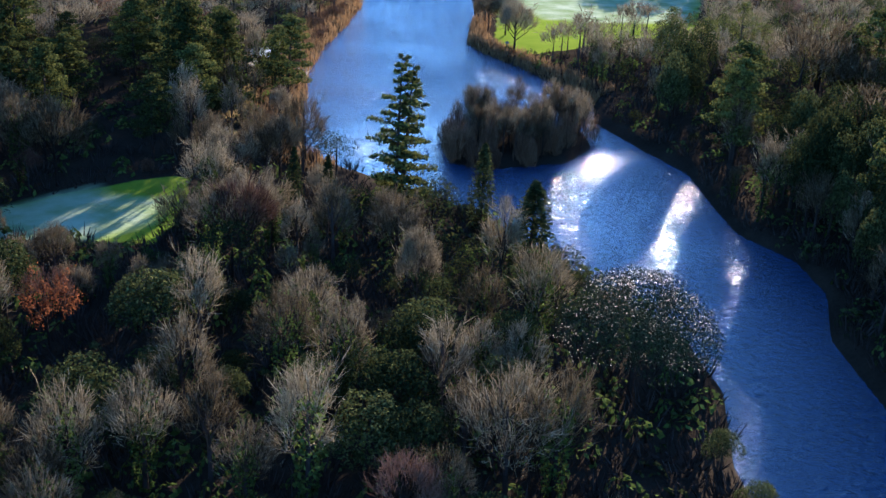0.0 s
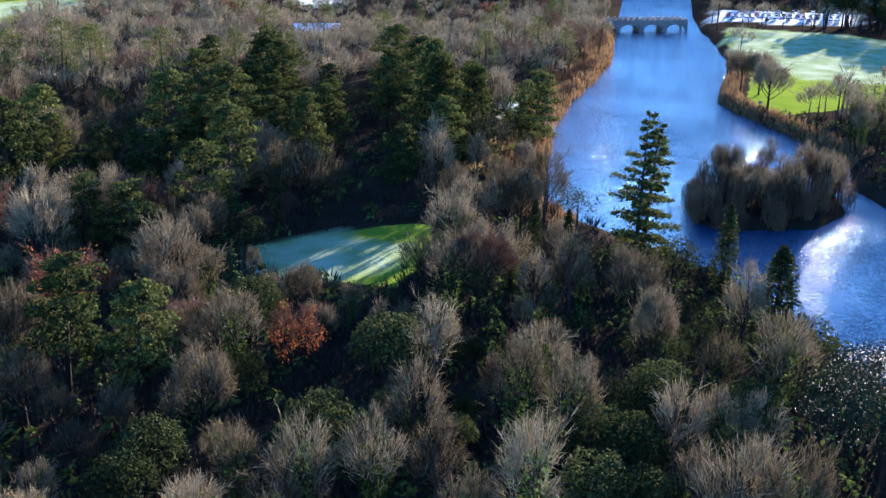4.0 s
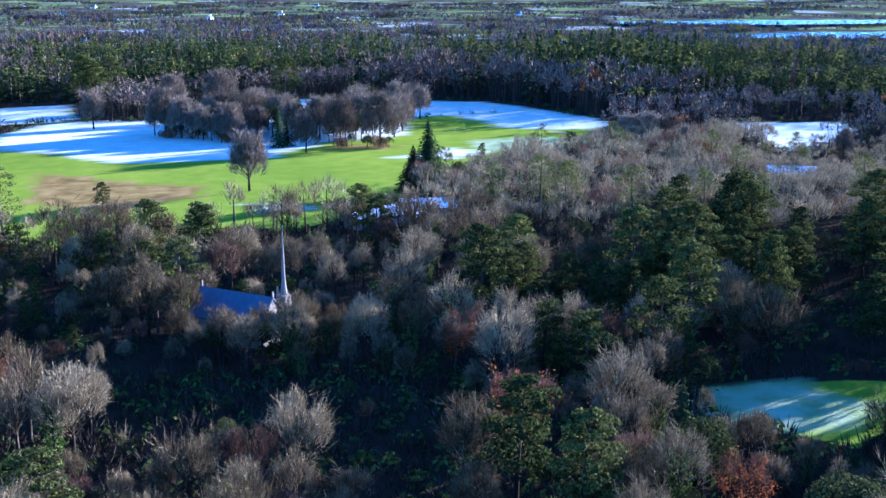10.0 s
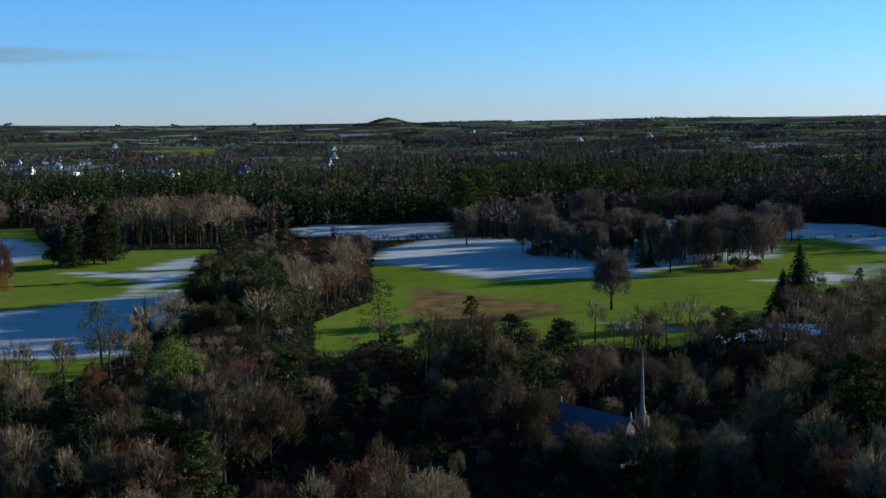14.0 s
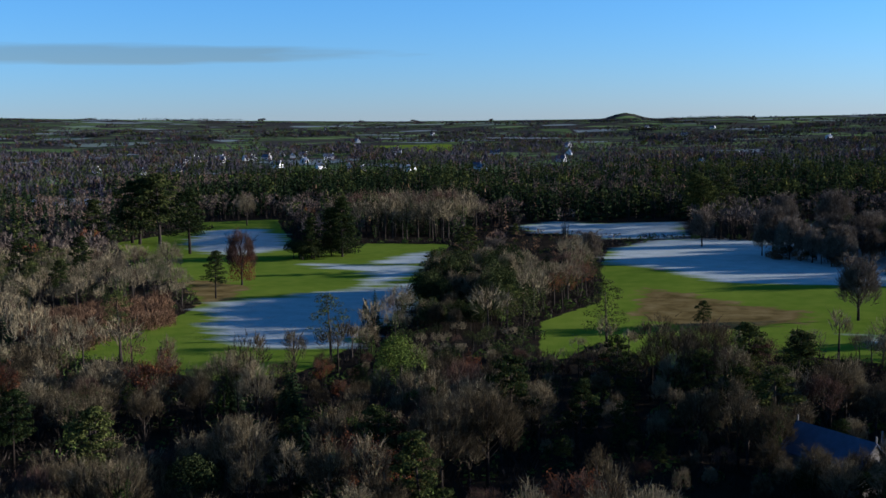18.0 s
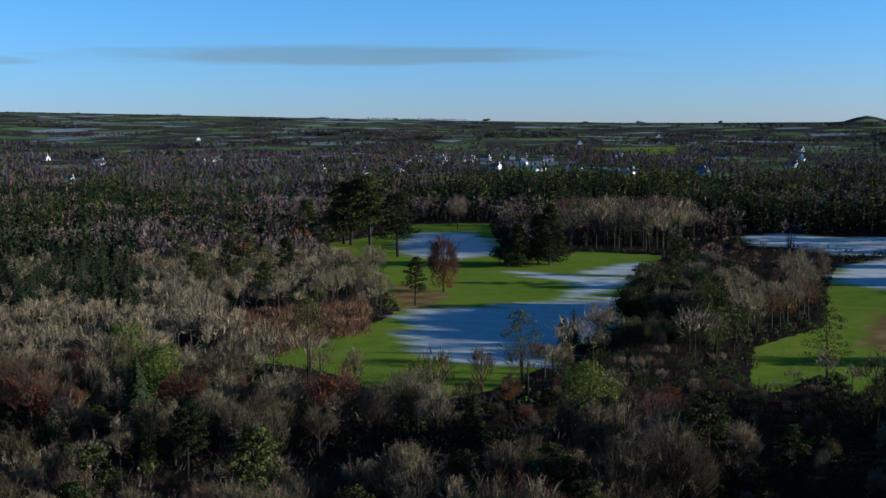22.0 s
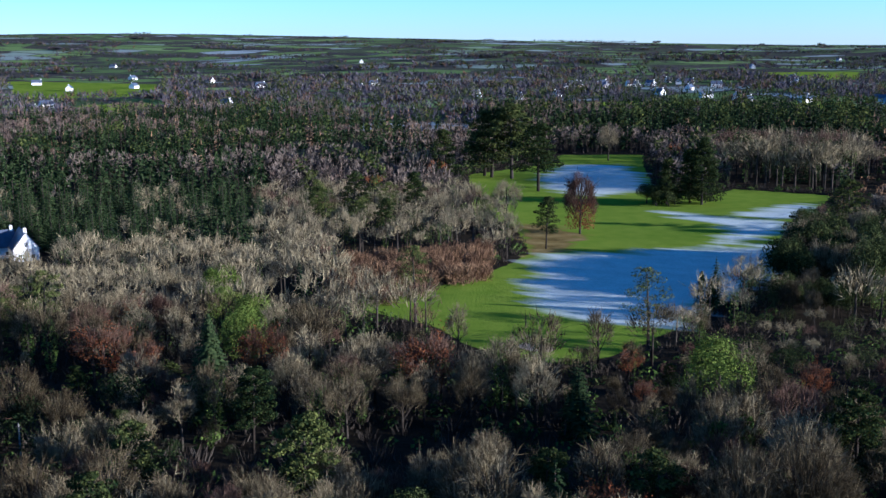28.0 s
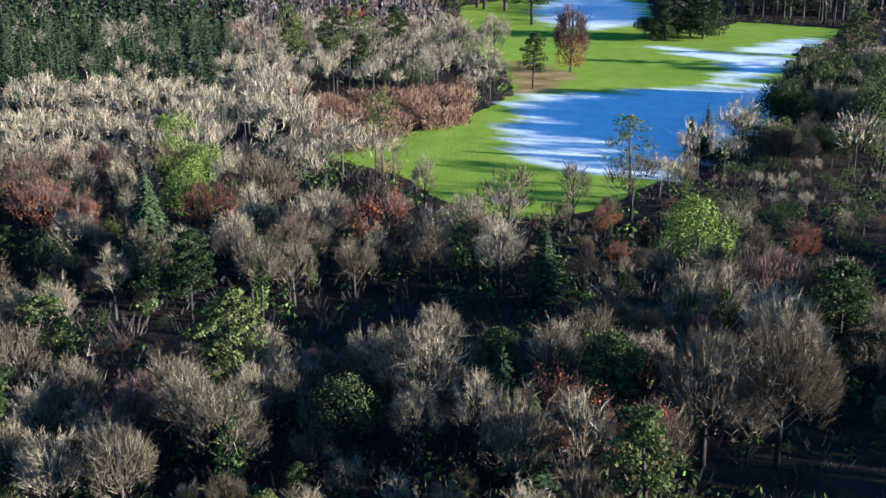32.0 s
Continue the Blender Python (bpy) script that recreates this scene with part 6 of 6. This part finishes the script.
def car_paint(name, colour):
    m, n, l, b = material(name, 0.3)
    b.inputs["Specular IOR Level"].default_value = 0.5
    b.inputs["Coat Weight"].default_value = 0.4
    k = add_noise(n, l, 3.0, 4.0)
    l.new(add_ramp(n, l, k, (0.3, tuple(c * 0.85 for c in colour)), (0.7, colour)), b.inputs["Base Color"])
    return m


CAR_LOOKS = [("white", (0.7, 0.7, 0.7)), ("silver", (0.42, 0.44, 0.46)), ("dark blue", (0.03, 0.05, 0.12)), ("black", (0.02, 0.02, 0.022)), ("red", (0.30, 0.03, 0.03))]


def car(colour_name, colour):
    c = thing("parked_car", 400, 240, 0, colour_name + " car parked in a frosty car park", "car", "cars in the car park")
    paint = car_paint(colour_name + " car paint", colour)
    body = part("body", prism([(-2.1, 0.35), (2.1, 0.35), (2.15, 0.7), (1.9, 0.9), (1.0, 1.0), (-1.7, 1.02), (-2.1, 0.9)], -0.85, 0.85), paint, c)
    part("cabin", prism([(1.05, 0.98), (0.4, 1.45), (-1.1, 1.48), (-1.75, 1.0)], -0.72, 0.72), M_GLASS, c)
    part("roof_panel", prism([(0.38, 1.46), (0.3, 1.52), (-1.0, 1.54), (-1.12, 1.49)], -0.7, 0.7), paint, c)
    for x in (-1.3, 1.3):
        for y in (-0.8, 0.8):
            bm = bmesh.new()
            bmesh.ops.create_cone(bm, cap_ends=True, segments=12, radius1=0.33, radius2=0.33, depth=0.22, matrix=Matrix.Translation((x, y, 0.33)) @ Matrix.Rotation(radians(90), 4, "X"))
            w = part("wheel", bm, M_RUBBER, c)
            bm = bmesh.new()
            bmesh.ops.create_cone(bm, cap_ends=True, segments=8, radius1=0.18, radius2=0.18, depth=0.25, matrix=Matrix.Translation((x, y, 0.33)) @ Matrix.Rotation(radians(90), 4, "X"))
            part("rim", bm, M_METAL, w)
    for y in (-0.6, 0.6):
        part("headlight", boxed(2.05, y - 0.2, 0.62, 2.16, y + 0.2, 0.78), M_RENDER, body)
        part("tail_light", boxed(-2.14, y - 0.15, 0.7, -2.06, y + 0.15, 0.88), M_RUBBER, body)
    return c


def car_park():
    bm = bmesh.new()
    pts = [(399, 259), (440, 222), (476, 240), (432, 279)]
    n = 8
    grid = [[bm.verts.new(((pts[0][0] * (1 - u) + pts[1][0] * u) * (1 - v) + (pts[3][0] * (1 - u) + pts[2][0] * u) * v, (pts[0][1] * (1 - u) + pts[1][1] * u) * (1 - v) + (pts[3][1] * (1 - u) + pts[2][1] * u) * v, 0.0)) for u in np.linspace(0, 1, n)] for v in np.linspace(0, 1, n)]
    for row in grid:
        for v in row:
            v.co.z = float(land(v.co.x, v.co.y)) + 0.06
    for i in range(n - 1):
        for j in range(n - 1):
            bm.faces.new((grid[i][j], grid[i][j + 1], grid[i + 1][j + 1], grid[i + 1][j]))
    me = bpy.data.meshes.new("car_park_surface")
    bmesh.ops.recalc_face_normals(bm, faces=bm.faces[:])
    bm.to_mesh(me)
    bm.free()
    me.materials.append(M_TARMAC)
    tagged(new("car_park_pavement", me), "frosty grey tarmac of a car park", "pavement", kind="structure")
    first = [car(*look_of) for look_of in CAR_LOOKS]
    used = set()
    along, up = Vector((41, -37, 0)).normalized(), Vector((36, 18, 0)).normalized()
    for row, d in enumerate((2.5, 13, 18.5, 30)):
        for k in range(17):
            p = Vector((401, 259.5, 0)) + along * (k * 2.9 + 2) + up * d
            if rng.uniform() < 0.14:
                continue
            i = int(rng.choice([0, 0, 1, 1, 2, 3, 4]))
            m = pose(p.x, p.y, float(land(p.x, p.y)) + 0.07, 0, 0, 27 + rng.normal(0, 2) + (180 if rng.uniform() < 0.4 else 0))
            if i in used:
                copy_thing(first[i], m)
            else:
                first[i].matrix_world = m
                used.add(i)


car_park()


# white farmhouses scattered over the farmland
def farmhouses():
    base = house("farmhouse", -338, 1182, 20, 13, 7.5, 3.4, 6.8, "white farmhouse with a dark slate roof among fields", chimneys=1, near=False)
    spots = [(-338, 1182, 20), (-434, 1218, 70), (-539, 1094, 40), (-773, 1620, 10), (-350, 960, 80), (-550, 1341, 50), (-1100, 1090, 20), (-355, 1493, 30), (-826, 1210, 60), (-526, 1155, 5), (-148, 1757, 35), (-120, 1330, 60)]
    for k in range(46):
        r, a = 1050 * (3.4 ** rng.uniform(0, 1)), radians(rng.uniform(-55, 14) if k < 38 else rng.uniform(14, 50))
        spots.append((r * math.sin(a), r * math.cos(a), rng.uniform(0, 180)))
    for k in range(14):
        spots.append((-500 + rng.normal(0, 70), 1420 + rng.normal(0, 60), rng.uniform(0, 180)))
    for k, (x, y, t) in enumerate(spots):
        m = pose(x, y, float(land(x, y)) + 0.4, 0, 0, t)
        if k == 0:
            base.matrix_world = m
        else:
            copy_thing(base, m @ Matrix.Diagonal((1, 1, 1, 1)))


farmhouses()


def stand(x, y):
    s = thing("notice_stand", x, y, 40, "small roofed wooden stand on the grassy river bank", "stand")
    for px in (-0.4, 0.4):
        part("post", boxed(px - 0.08, -0.08, 0, px + 0.08, 0.08, 2.2), M_DARK_WOOD, s)
    part("board", boxed(-0.32, -0.04, 0.9, 0.32, 0.04, 1.9), M_DARK_WOOD, s)
    part("roof", prism([(-0.8, 2.15), (0, 2.6), (0.8, 2.15)], -0.4, 0.4), M_SLATE, s)


stand(258, 152)


def white_sign(x, y):
    s = thing("white_sign", x, y, 60, "small white marker board in a clearing of the wood", "sign")
    part("post", boxed(-0.06, -0.06, 0, 0.06, 0.06, 1.5), M_RENDER, s)
    part("board", boxed(-0.5, -0.05, 0.7, 0.5, 0.05, 1.5, bevel=0.015), M_RENDER, s)


white_sign(-55.6, 236.8)


def pale_pole(x, y):
    s = thing("wooden_pole", x, y, 0, "pale weathered wooden pole among bare trees", "pole")
    bm = bmesh.new()
    bmesh.ops.create_cone(bm, cap_ends=True, segments=8, radius1=0.16, radius2=0.11, depth=8.0, matrix=Matrix.Translation((0, 0, 4.0)))
    part("shaft", bm, M_PALE_STONE, s)
    part("cross_arm", boxed(-0.7, -0.06, 7.3, 0.7, 0.06, 7.45), M_DARK_WOOD, s)


pale_pole(-137, 155)
